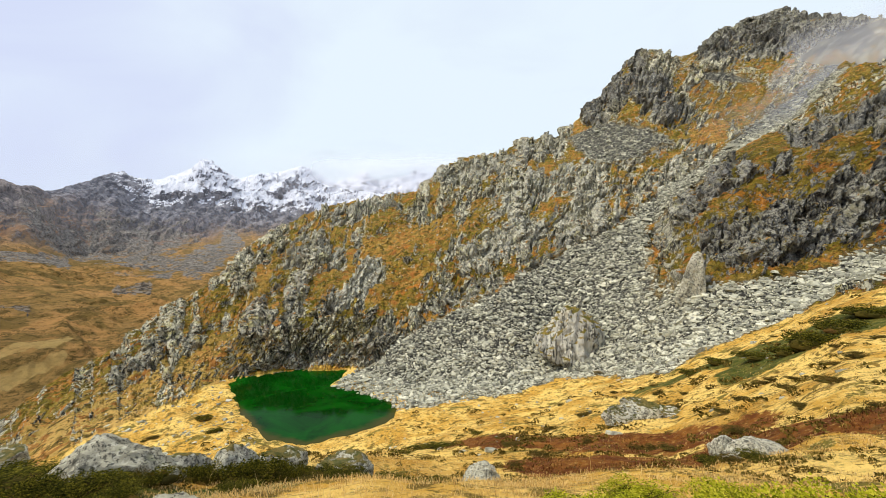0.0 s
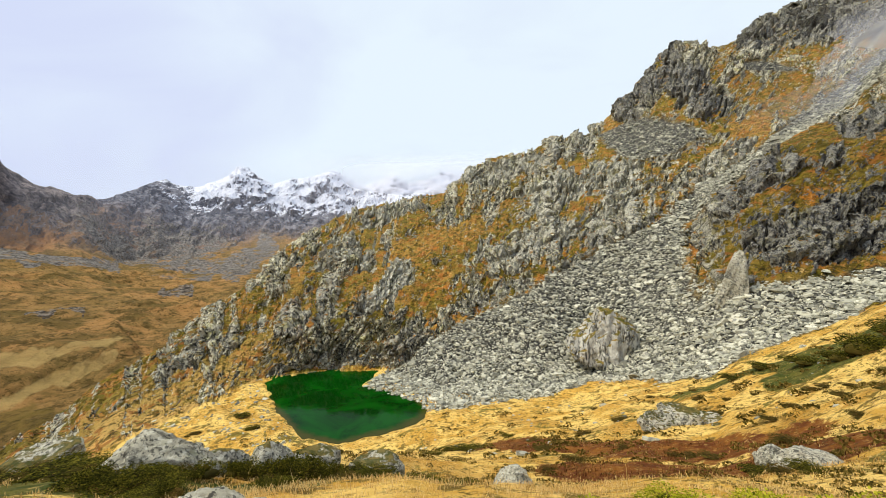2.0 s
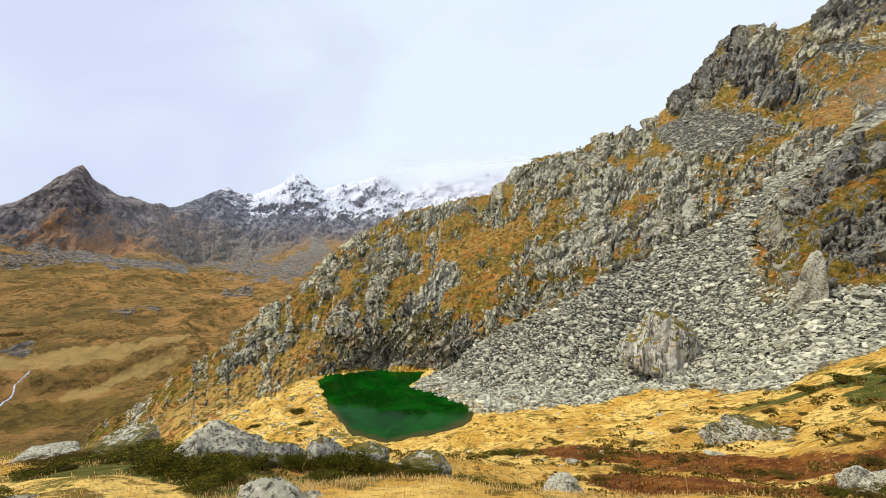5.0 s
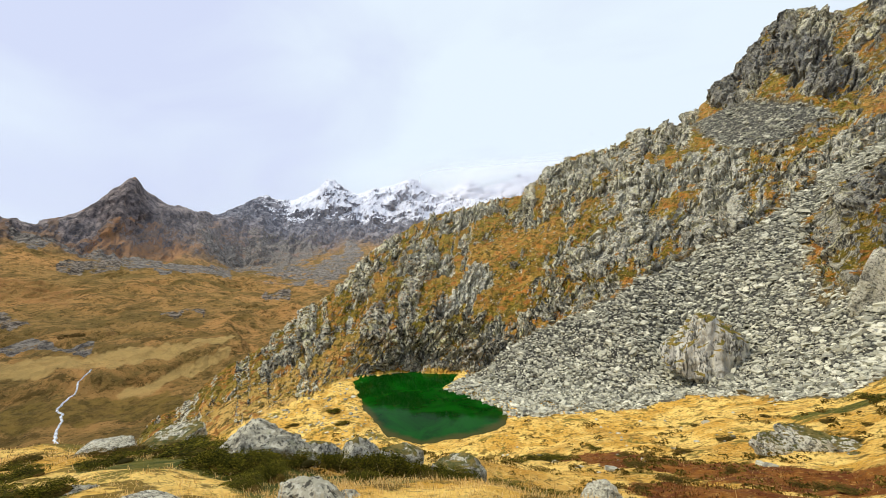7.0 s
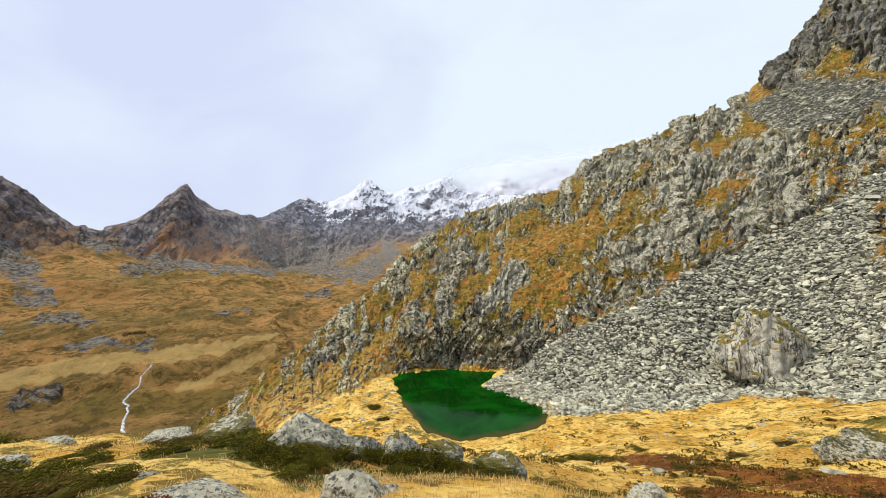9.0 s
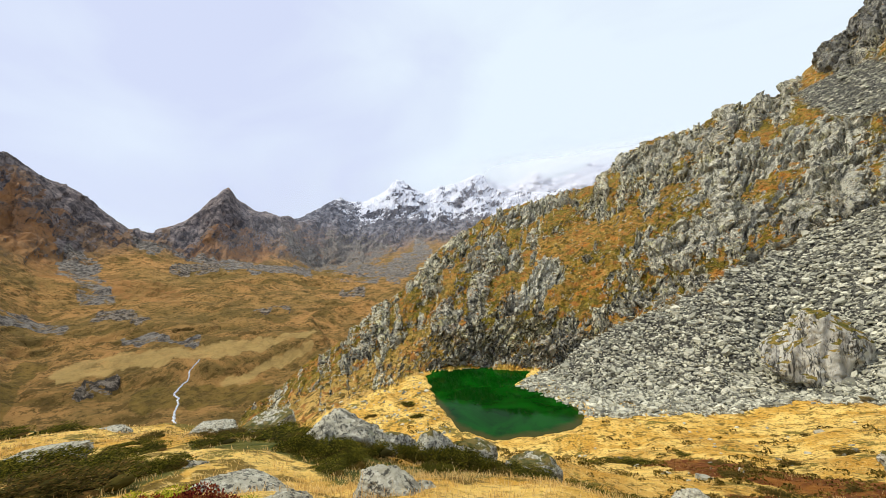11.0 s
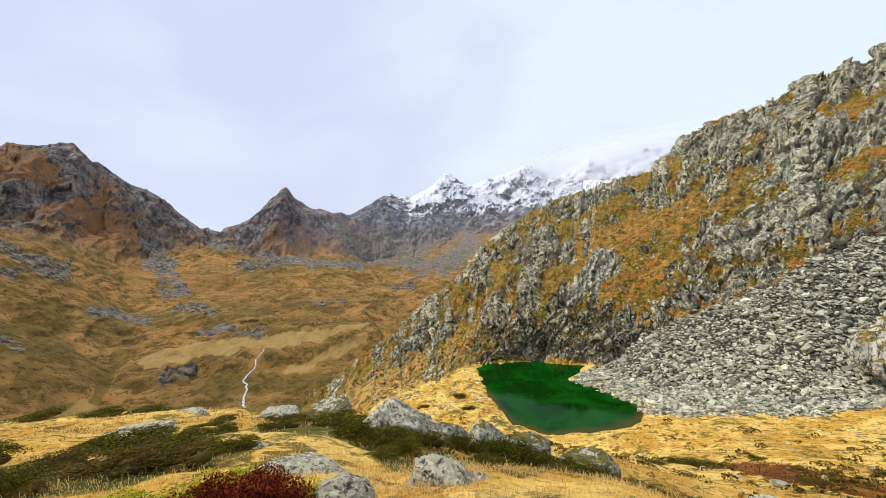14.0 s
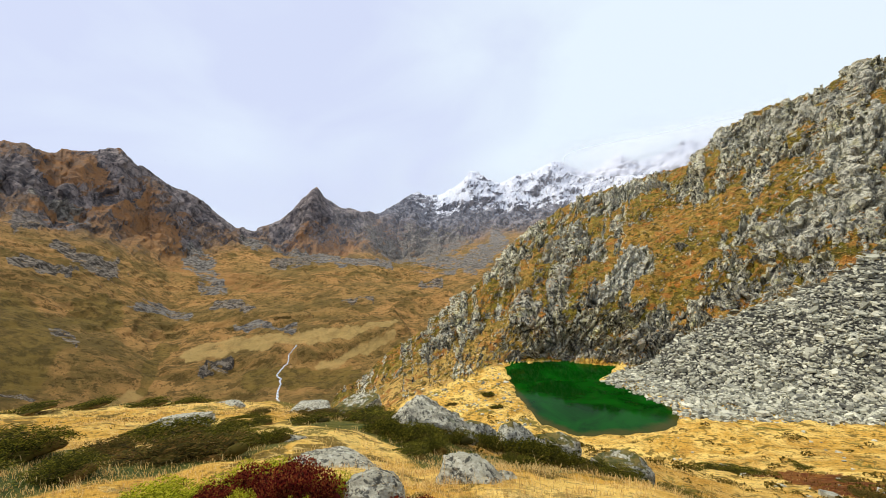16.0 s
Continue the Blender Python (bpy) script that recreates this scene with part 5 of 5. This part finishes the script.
def shrub_mesh(rng, leaves, leaf, lumps, upright=0.3):
    """Leaves over a cluster of low domes, unit size: 1 wide, 1 deep, 1 high."""
    cx, cy = rng.uniform(-0.33, 0.33, lumps), rng.uniform(-0.33, 0.33, lumps)
    cr = rng.uniform(0.16, 0.30, lumps)
    ch = rng.uniform(0.45, 1.0, lumps) * (1 - 0.9 * (cx * cx + cy * cy))
    k = rng.integers(0, lumps, leaves)
    d = rng.normal(size=(leaves, 3))
    d[:, 2] = np.abs(d[:, 2]) * 0.9 + 0.05
    d /= np.linalg.norm(d, axis=1)[:, None]
    depth = rng.uniform(0.72, 1.10, leaves) ** 0.7
    p = np.stack([cx[k] + d[:, 0] * cr[k] * depth, cy[k] + d[:, 1] * cr[k] * depth, ch[k] * (0.25 + 0.75 * d[:, 2] * depth)], 1)
    up = d + rng.normal(0, 0.45, (leaves, 3)) + np.array([0, 0, upright])
    up /= np.linalg.norm(up, axis=1)[:, None]
    side = np.cross(up, rng.normal(size=(leaves, 3)))
    side /= np.linalg.norm(side, axis=1)[:, None]
    size = leaf * rng.uniform(0.6, 1.3, (leaves, 1))
    a, b = p - side * size * 0.4, p + side * size * 0.4
    c, e = p + up * size + side * size * 0.22, p + up * size - side * size * 0.22
    pts = np.stack([a, b, c, e], 1).reshape(-1, 3)
    return pts, np.arange(leaves * 4).reshape(-1, 4), (cx, cy, cr, ch)


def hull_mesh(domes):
    """Filler domes added for a shrub's dense dark inside, so no gap shows through."""
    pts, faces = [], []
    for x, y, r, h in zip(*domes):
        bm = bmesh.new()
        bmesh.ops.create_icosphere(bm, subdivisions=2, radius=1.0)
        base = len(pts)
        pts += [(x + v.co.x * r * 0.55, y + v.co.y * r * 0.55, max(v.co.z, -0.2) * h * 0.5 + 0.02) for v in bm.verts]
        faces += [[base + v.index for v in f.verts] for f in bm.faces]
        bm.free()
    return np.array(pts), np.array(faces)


def twig_mesh(rng, count, reach=1.0):
    """Thin stems that rise from the root and fork outwards."""
    pts, faces = [], []
    for _ in range(count):
        a, lean = rng.uniform(0, 2 * np.pi), rng.uniform(0.15, 0.45)
        tip = np.array([math.cos(a) * lean, math.sin(a) * lean, rng.uniform(0.4, 0.8) * reach])
        for s in range(3):
            w = 0.010
            base = len(pts)
            b = 2 * np.pi * s / 3
            off = np.array([math.cos(b), math.sin(b), 0]) * w
            off2 = np.array([math.cos(b + 2.1), math.sin(b + 2.1), 0]) * w
            pts += [off, off2, tip + off2 * 0.3, tip + off * 0.3]
            faces.append([base, base + 1, base + 2, base + 3])
    return np.array(pts), np.array(faces)


def shrub_kind(name, label, mat, leaves, leaf, lumps, seed, category="shrub", group="", upright=0.3, inner=None):
    rng = np.random.default_rng(seed)
    root = new(name)
    tagged(root, label, category, group)
    pts, quads, domes = shrub_mesh(rng, leaves, leaf, lumps, upright)
    foliage = new("foliage", mesh_from("foliage", pts, quads, mat))
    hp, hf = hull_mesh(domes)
    hull = new("inner_filler", mesh_from("inner_filler", hp, hf, inner or MAT_DULL, True))
    tp, tf = twig_mesh(rng, 16)
    stems = new("woody_base", mesh_from("woody_base", tp, tf, MAT_TWIG))
    for ob in (foliage, hull, stems):
        ob.parent = root
        tagged(ob, kind="stuff")
    return root


PLANTED = set()


def plant(kinds, places, rng):
    """The first place takes the built shrub itself, the others take copies. Places: direction, distance, width, depth, height."""
    for i, (az, r, w, d, h) in enumerate(places):
        x, y = spot(az, r)
        root = kinds[i % len(kinds)]
        z = float(ground_z(x, y)[0]) - 0.03 * h
        m = Matrix.LocRotScale((x, y, z), Euler((0, 0, radians(-az + rng.uniform(-25, 25)))), None)
        if root.name in PLANTED:
            ob = copy_thing(root, m)
        else:
            PLANTED.add(root.name)
            ob = root
            ob.matrix_basis = m
        ob.scale = (w * 0.9, d * 0.85, h * (0.62 if r < 25 else 0.68))


prng = np.random.default_rng(23)
near_green = [shrub_kind("juniper", "dense dark green dwarf juniper on the brink", MAT_GREEN, 9000, 0.026, 20, 31 + k, "shrub", "dark dwarf shrubs", 1.0) for k in range(3)]
far_green = [shrub_kind("juniper", "low dark green juniper mat in the meadow", MAT_GREEN, 3600, 0.036, 16, 41 + k, "shrub", "dark dwarf shrubs", 1.0) for k in range(3)]
heather = [shrub_kind("heather", "brownish green heather clump in the dry grass", MAT_DULL, 3200, 0.034, 14, 51 + k, "shrub", "heather clumps", 0.5) for k in range(3)]
lime = [shrub_kind("alpine_rose", "yellow-green leafy alpine rose on the slope's edge", MAT_LIME, 6500, 0.028, 15, 61 + k, "shrub", "yellow-green shrubs", 0.7, MAT_GREEN) for k in range(2)]
red = [shrub_kind("bilberry_bush", "deep red autumn bilberry bush with small leaves", MAT_RED, 4200, 0.042, 15, 71 + k, "shrub", "red autumn bushes", 0.9, MAT_RED) for k in range(2)]
plant(near_green, [
    (-71.5, 9.0, 1.8, 1.2, 0.62), (-67.0, 8.4, 1.5, 1.1, 0.55), (-64.0, 7.9, 0.9, 0.8, 0.35), (-83.5, 6.8, 1.2, 1.0, 0.5), (-88.5, 6.2, 1.2, 1.0, 0.5),
    (-80.0, 5.6, 0.9, 0.8, 0.35), (-42.5, 7.6, 1.3, 1.1, 0.60), (-45.5, 8.2, 1.0, 0.9, 0.42), (-39.0, 7.2, 0.9, 0.8, 0.45), (-60.5, 6.6, 0.8, 0.7, 0.35), (-14.0, 8.2, 0.9, 0.8, 0.40),
    (-5.0, 9.6, 1.0, 0.9, 0.40), (-27.0, 7.6, 0.9, 0.7, 0.3), (-41.5, 8.8, 1.4, 1.0, 0.35),
], prng)
plant(far_green, [
    (-26.6, 8.9, 1.3, 0.8, 1.0), (-23.5, 9.4, 1.1, 0.8, 0.95), (-20.3, 9.8, 0.9, 0.7, 0.8), (-46.2, 8.0, 0.9, 0.7, 0.6), (-42.0, 7.9, 1.4, 0.7, 0.45), (-36.5, 8.3, 1.2, 0.7, 0.45),
    (-31.5, 8.7, 0.9, 0.6, 0.7), (-17.0, 10.0, 1.0, 0.7, 0.7), (-12.5, 10.0, 1.0, 0.7, 0.6), (-9.5, 10.3, 0.8, 0.6, 0.45),
    (-48.0, 13.0, 1.7, 1.2, 0.6), (-51.5, 14.0, 1.4, 1.1, 0.5), (-45.5, 16.0, 1.8, 1.3, 0.7), (-50.0, 10.5, 2.2, 1.2, 0.35),
    (-55.5, 10.0, 1.2, 0.8, 0.3), (-70.0, 18.0, 2.0, 1.2, 0.5), (-73.0, 19.0, 1.8, 1.2, 0.45), (-67.5, 17.6, 1.2, 1.0, 0.4), (-78.0, 19.5, 2.0, 1.2, 0.35), (-82.5, 19.0, 2.2, 1.2, 0.35),
    (-86.0, 12.5, 2.2, 1.3, 0.4), (42.6, 41, 5.2, 4.0, 2.3), (44.6, 43.5, 5.0, 3.5, 1.8), (47.2, 46, 5.0, 3.5, 1.5), (40.6, 41.5, 3.4, 2.6, 1.1),
    (50.5, 47, 5.0, 3.5, 1.6), (38.2, 44, 4.0, 2.6, 0.9), (34.5, 49, 4.2, 2.6, 1.0), (31.8, 49, 3.6, 2.4, 0.8), (24.6, 35.5, 3.0, 2.0, 0.9), (33.9, 14.6, 1.3, 1.0, 0.5), (-2.5, 33, 3.6, 1.8, 0.6),
    (1.0, 36, 2.6, 1.6, 0.5), (-6.0, 31, 2.2, 1.4, 0.4), (5.0, 40, 2.4, 1.2, 0.35), (38.5, 13.0, 1.2, 0.9, 0.35), (5.0, 14.0, 0.7, 0.6, 0.3), (-30.8, 64, 2.6, 1.8, 0.9), (-29.5, 58.5, 2.2, 1.5, 0.8),
], prng)
plant(heather, [
    (-73.0, 6.2, 1.5, 1.0, 0.40), (-68.0, 6.0, 1.3, 0.9, 0.40), (-77.0, 6.8, 0.9, 0.7, 0.3), (-25.0, 9.5, 1.4, 0.8, 0.28), (-20.0, 10.5, 1.6, 0.9, 0.3), (-33.5, 9.5, 1.3, 0.8, 0.25),
    (-12.0, 11.5, 1.2, 0.8, 0.3), (-8.0, 12.5, 1.4, 0.9, 0.35), (-1.0, 11.5, 0.9, 0.7, 0.25), (-57.0, 12.5, 1.0, 0.7, 0.25), (-61.5, 13.5, 0.9, 0.6, 0.25), (-53.5, 12.0, 1.1, 0.7, 0.25),
    (36.0, 14.0, 1.0, 0.8, 0.35), (30.0, 22, 1.6, 1.0, 0.3), (44.5, 26, 2.0, 1.2, 0.35), (46.0, 33, 2.2, 1.3, 0.4), (41.0, 29, 1.8, 1.1, 0.35), (15.0, 38, 2.4, 1.3, 0.4),
    (20.0, 42, 2.2, 1.3, 0.4), (10.0, 28, 1.5, 0.9, 0.3), (-36.0, 62, 2.4, 1.4, 0.5), (-38.5, 57, 2.0, 1.2, 0.4), (-42.0, 60, 2.4, 1.5, 0.5), (-31.0, 9.0, 0.8, 0.6, 0.25), (47.5, 20, 1.2, 0.9, 0.3),
    (-86.0, 8.5, 1.3, 1.0, 0.4), (-65.5, 10.8, 0.8, 0.6, 0.2),
], prng)
plant(lime, [
    (15.0, 2.9, 0.7, 0.6, 0.45), (19.0, 2.95, 0.75, 0.6, 0.50), (23.5, 3.0, 0.8, 0.65, 0.52), (28.0, 3.1, 0.8, 0.65, 0.56), (32.5, 3.2, 0.85, 0.7, 0.60), (37.0, 3.4, 0.85, 0.7, 0.64), (41.5, 3.6, 0.9, 0.7, 0.70),
    (45.5, 3.9, 0.95, 0.8, 0.8), (49.5, 4.2, 1.0, 0.8, 0.9), (26.0, 3.9, 0.7, 0.6, 0.35), (35.0, 4.3, 0.8, 0.6, 0.42),
    (-69.5, 3.5, 0.7, 0.6, 0.36), (-74.5, 3.5, 0.8, 0.6, 0.32), (-53.5, 3.2, 0.45, 0.4, 0.32), (-78.5, 3.2, 0.6, 0.5, 0.3), (-62.0, 4.2, 0.7, 0.5, 0.4),
], prng)
plant(red, [
    (-66.5, 3.3, 0.42, 0.4, 0.40), (-62.5, 3.5, 0.45, 0.4, 0.50), (-58.8, 3.2, 0.45, 0.4, 0.52), (-55.0, 3.1, 0.42, 0.4, 0.48), (-60.5, 2.9, 0.4, 0.35, 0.36), (-57.0, 3.6, 0.42, 0.4, 0.48), (-69.5, 3.0, 0.35, 0.3, 0.28),
    (-42.0, 2.7, 0.5, 0.4, 0.32), (-37.5, 2.75, 0.45, 0.4, 0.26),
], prng)
plant(lime, [(-64.5, 3.1, 0.32, 0.3, 0.42), (-57.2, 2.9, 0.25, 0.25, 0.40), (-61.0, 3.8, 0.5, 0.4, 0.42)], prng)
# low growth that wraps the foot of the outcrops above the pond
plant(heather, [(az, r - 0.9 + prng.uniform(-0.3, 0.3), prng.uniform(0.6, 1.1), prng.uniform(0.4, 0.7), prng.uniform(0.3, 0.5)) for az, r in
                ((-50, 13.2), (-47, 13.4), (-44.5, 9.7), (-42, 9.5), (-39.5, 9.5), (-37, 9.6), (-34.5, 9.8), (-30.5, 10.4), (-20, 11.2), (-17.5, 11.6), (-10.5, 11.6))], prng)
# scattered low clumps between the grass
plant(near_green, [(prng.uniform(-50, 0), prng.uniform(5.4, 8.2), prng.uniform(0.5, 1.0), prng.uniform(0.4, 0.7), prng.uniform(0.18, 0.32)) for _ in range(6)], prng)
plant(heather, [(prng.uniform(-56, 6), prng.uniform(6.5, 15), prng.uniform(0.45, 1.1), prng.uniform(0.35, 0.8), prng.uniform(0.18, 0.36)) for _ in range(18)], prng)
plant(heather, [(prng.uniform(8, 49), prng.uniform(15, 52), prng.uniform(0.6, 1.9), prng.uniform(0.5, 1.2), prng.uniform(0.22, 0.42)) for _ in range(34)], prng)
plant(far_green, [(prng.uniform(-84, -52), prng.uniform(8, 15), prng.uniform(0.5, 1.4), prng.uniform(0.4, 0.8), prng.uniform(0.2, 0.4)) for _ in range(4)], prng)

# ---------------------------------------------------------------- grass
def grass_field(name, clumps, lo, hi, az0, az1, blades, height, seed, label, mat=None, heath=None):
    """Tufts of bent dry blades, thinned out where the turf is short."""
    rng = np.random.default_rng(seed)
    a = rng.uniform(az0, az1, clumps)
    r = np.exp(rng.uniform(np.log(lo), np.log(hi), clumps))
    x, y = r * np.sin(np.radians(a)), r * np.cos(np.radians(a))
    keep = (fbm(x, y, 3.0, 3, 141) + rng.uniform(-0.5, 0.5, clumps) > -0.15) & (polygon_distance(x, y, POND) > 0.6) & (scree_depth(x, y) < 0.3)
    low = rust_patches(x, y) * np.clip(0.75 + 1.1 * fbm(x, y, 3.2, 3, 145), 0, 1.2)
    keep &= (low < rng.uniform(0.2, 0.6, clumps)) if heath is None else (np.maximum(low, heath * np.maximum(moss_patches(x, y), smooth(0.04, 0.22, fbm(x, y, 2.4, 3, 143)))) > rng.uniform(0.25, 0.7, clumps))
    x, y, r = x[keep], y[keep], r[keep]
    z = ground_z(x, y)
    n = len(x)
    k = np.repeat(np.arange(n), blades)
    m = len(k)
    wide = np.clip(r[k] * 0.0007, 0.0016, 0.02)
    tall = height * rng.uniform(0.45, 1.25, m) * (1 + 0.01 * r[k])
    turn = rng.uniform(0, 2 * np.pi, m)
    lean = rng.uniform(0.15, 0.9, m)
    bx = x[k] + rng.normal(0, 0.035, m) * (1 + 0.12 * r[k])
    by = y[k] + rng.normal(0, 0.035, m) * (1 + 0.12 * r[k])
    bz = z[k] - 0.02
    sx, sy = np.cos(turn + 1.57) * wide, np.sin(turn + 1.57) * wide
    tx, ty = np.cos(turn) * lean * tall, np.sin(turn) * lean * tall
    mx, my, mz = bx + tx * 0.35, by + ty * 0.35, bz + tall * 0.6
    pts = np.stack([
        np.stack([bx - sx, by - sy, bz], 1), np.stack([bx + sx, by + sy, bz], 1),
        np.stack([mx + sx * 0.7, my + sy * 0.7, mz], 1), np.stack([mx - sx * 0.7, my - sy * 0.7, mz], 1),
        np.stack([bx + tx, by + ty, bz + tall * (1 - 0.35 * lean)], 1),
    ], 1).reshape(-1, 3)
    base = np.arange(m)[:, None] * 5
    tris = np.concatenate([base + [0, 1, 2], base + [0, 2, 3], base + [3, 2, 4]], 1).reshape(-1, 3)
    return tagged(new(name, mesh_from(name, pts, tris, mat or MAT_BLADE)), label, "grass", "", "stuff")


grass_field("grass", 17000, 1.6, 16, -96, 60, 10, 0.065, 3, "bleached dry alpine grass in bent tufts")
grass_field("grass", 9000, 14, 55, -96, 56, 6, 0.07, 4, "short straw-coloured grass tufts on the meadow")
MAT_HEATH = make_leaf_material("red_brown_heath", [(0.05, 0.020, 0.008), (0.13, 0.045, 0.016), (0.22, 0.085, 0.026), (0.36, 0.19, 0.055)])
MAT_SEDGE = make_leaf_material("olive_sedge", [(0.045, 0.038, 0.008), (0.12, 0.09, 0.016), (0.22, 0.155, 0.03), (0.42, 0.27, 0.07)])
grass_field("heath", 9000, 10, 60, -20, 56, 8, 0.11, 6, "low red-brown autumn heath in the hollows", MAT_HEATH, 0.0)
grass_field("sedge", 12000, 9, 60, -96, 56, 9, 0.06, 8, "dark olive sedge tufts dotting the dry meadow", MAT_SEDGE, 1.0)
def cushion_field(name, count, lo, hi, az0, az1, seed, label, mat):
    """Low domes of small leaves, in patches."""
    rng = np.random.default_rng(seed)
    a, r = rng.uniform(az0, az1, count), np.exp(rng.uniform(np.log(lo), np.log(hi), count))
    x, y = r * np.sin(np.radians(a)), r * np.cos(np.radians(a))
    keep = (fbm(x, y, 4.5, 3, 151) + 0.9 * moss_patches(x, y) + rng.uniform(-0.35, 0.35, count) > 0.12) & (polygon_distance(x, y, POND) > 1.0) & (scree_depth(x, y) < 0.4)
    x, y, r = x[keep], y[keep], r[keep]
    z = ground_z(x, y)
    leaves = 34
    k = np.repeat(np.arange(len(x)), leaves)
    m = len(k)
    d = rng.normal(size=(m, 3))
    d[:, 2] = np.abs(d[:, 2])
    d /= np.linalg.norm(d, axis=1)[:, None]
    wide = (rng.uniform(0.07, 0.24, len(x)) * np.clip(r / 16, 0.6, 2.0))[k, None]
    p = np.stack([x, y, z - 0.02], 1)[k] + d * wide * np.array([1.0, 1.0, 0.5])
    side = np.cross(d, rng.normal(size=(m, 3)))
    side /= np.linalg.norm(side, axis=1)[:, None]
    up = np.cross(side, d) * 0.5 + d * 0.6
    leaf = wide * rng.uniform(0.16, 0.34, (m, 1))
    pts = np.stack([p - side * leaf, p + side * leaf, p + up * leaf * 2], 1).reshape(-1, 3)
    return tagged(new(name, mesh_from(name, pts, np.arange(m * 3).reshape(-1, 3), mat)), label, "plants", "", "stuff")


cushion_field("cushion_plants", 2600, 8, 56, -48, 52, 61, "low olive cushion plants dotting the meadow", MAT_SEDGE)
grass_field("grass_stalks", 120, 2.2, 5.0, -78, 45, 3, 0.38, 5, "tall thin dry grass stalks")
# ---------------------------------------------------------------- drifting mist
def make_mist(name, density, size):
    mat = bpy.data.materials.new(name)
    mat.use_nodes = True
    nodes, links = mat.node_tree.nodes, mat.node_tree.links
    nodes.clear()
    out, blend, clear = nodes.new("ShaderNodeOutputMaterial"), nodes.new("ShaderNodeMixShader"), nodes.new("ShaderNodeBsdfTransparent")
    both, front, through_light = nodes.new("ShaderNodeMixShader"), nodes.new("ShaderNodeBsdfDiffuse"), nodes.new("ShaderNodeBsdfTranslucent")
    front.inputs["Color"].default_value = through_light.inputs["Color"].default_value = (0.93, 0.95, 1.0, 1)
    geo, cloud, fall, product = nodes.new("ShaderNodeNewGeometry"), nodes.new("ShaderNodeTexNoise"), nodes.new("ShaderNodeAttribute"), nodes.new("ShaderNodeMath")
    shape = nodes.new("ShaderNodeMapRange")
    shape.interpolation_type = "SMOOTHSTEP"
    cloud.inputs["Scale"].default_value, cloud.inputs["Detail"].default_value, cloud.inputs["Roughness"].default_value = 1 / size, 5, 0.5
    shape.inputs["From Min"].default_value, shape.inputs["From Max"].default_value, shape.inputs["To Max"].default_value = 0.30, 0.70, density
    shape.inputs["To Min"].default_value = density * 0.55
    fall.attribute_name = "thickness"
    product.operation = "MULTIPLY"
    links.new(geo.outputs["Position"], cloud.inputs["Vector"])
    links.new(cloud.outputs["Fac"], shape.inputs["Value"])
    links.new(shape.outputs["Result"], product.inputs[0])
    links.new(fall.outputs["Fac"], product.inputs[1])
    links.new(product.outputs[0], blend.inputs["Fac"])
    links.new(clear.outputs[0], blend.inputs[1])
    links.new(front.outputs[0], both.inputs[1])
    links.new(through_light.outputs[0], both.inputs[2])
    links.new(both.outputs[0], blend.inputs[2])
    links.new(blend.outputs[0], out.inputs["Surface"])
    return mat


def mist_bank(label, mat, az0, az1, near, away, low, high, thick):
    """A drifting veil of cloud, thinning out to nothing at its rims."""
    n, k = 60, 40
    s, t = np.meshgrid(np.linspace(0, 1, n), np.linspace(0, 1, k), indexing="ij")
    a = np.radians(az0 + (az1 - az0) * s)
    d = (near + (away - near) * t) * (1 + 0.04 * perlin(s * 4, t * 3, 201))
    pts = np.stack([d * np.sin(a), d * np.cos(a), 24 + d * np.tan(np.radians(low + (high - low) * t))], -1).reshape(-1, 3)
    i, j = np.meshgrid(np.arange(n - 1), np.arange(k - 1), indexing="ij")
    q = (i * k + j).reshape(-1)
    me = mesh_from("mist", pts, np.stack([q, q + k, q + k + 1, q + 1], 1), mat, True)
    me.attributes.new("thickness", "FLOAT", "POINT").data.foreach_set("value", thick(s, t).astype(np.float32).ravel())
    return tagged(new("mist", me), label, "mist", "", "structure")


mist_bank("thin white mist drifting across the summit slopes", make_mist("thin_mist", 0.34, 90), 30, 62, 150, 330, 11, 23.5, lambda s, t: smooth(0.0, 0.5, s) * smooth(0.0, 0.35, t) * smooth(1.0, 0.75, t))
mist_bank("pale cloud resting on the snowy peaks", make_mist("peak_cloud", 0.9, 700), -32, 8, 1650, 2150, 4.5, 14, lambda s, t: smooth(0.1, 0.8, s) * smooth(0.1, 0.6, t) * smooth(1.0, 0.7, t))
mist_bank("faint blue haze in the far valley", make_mist("valley_haze", 0.12, 900), -70, 6, 1000, 1800, -3, 17, lambda s, t: smooth(0.0, 0.4, s) * smooth(0.0, 0.4, t) * smooth(1.0, 0.5, t))
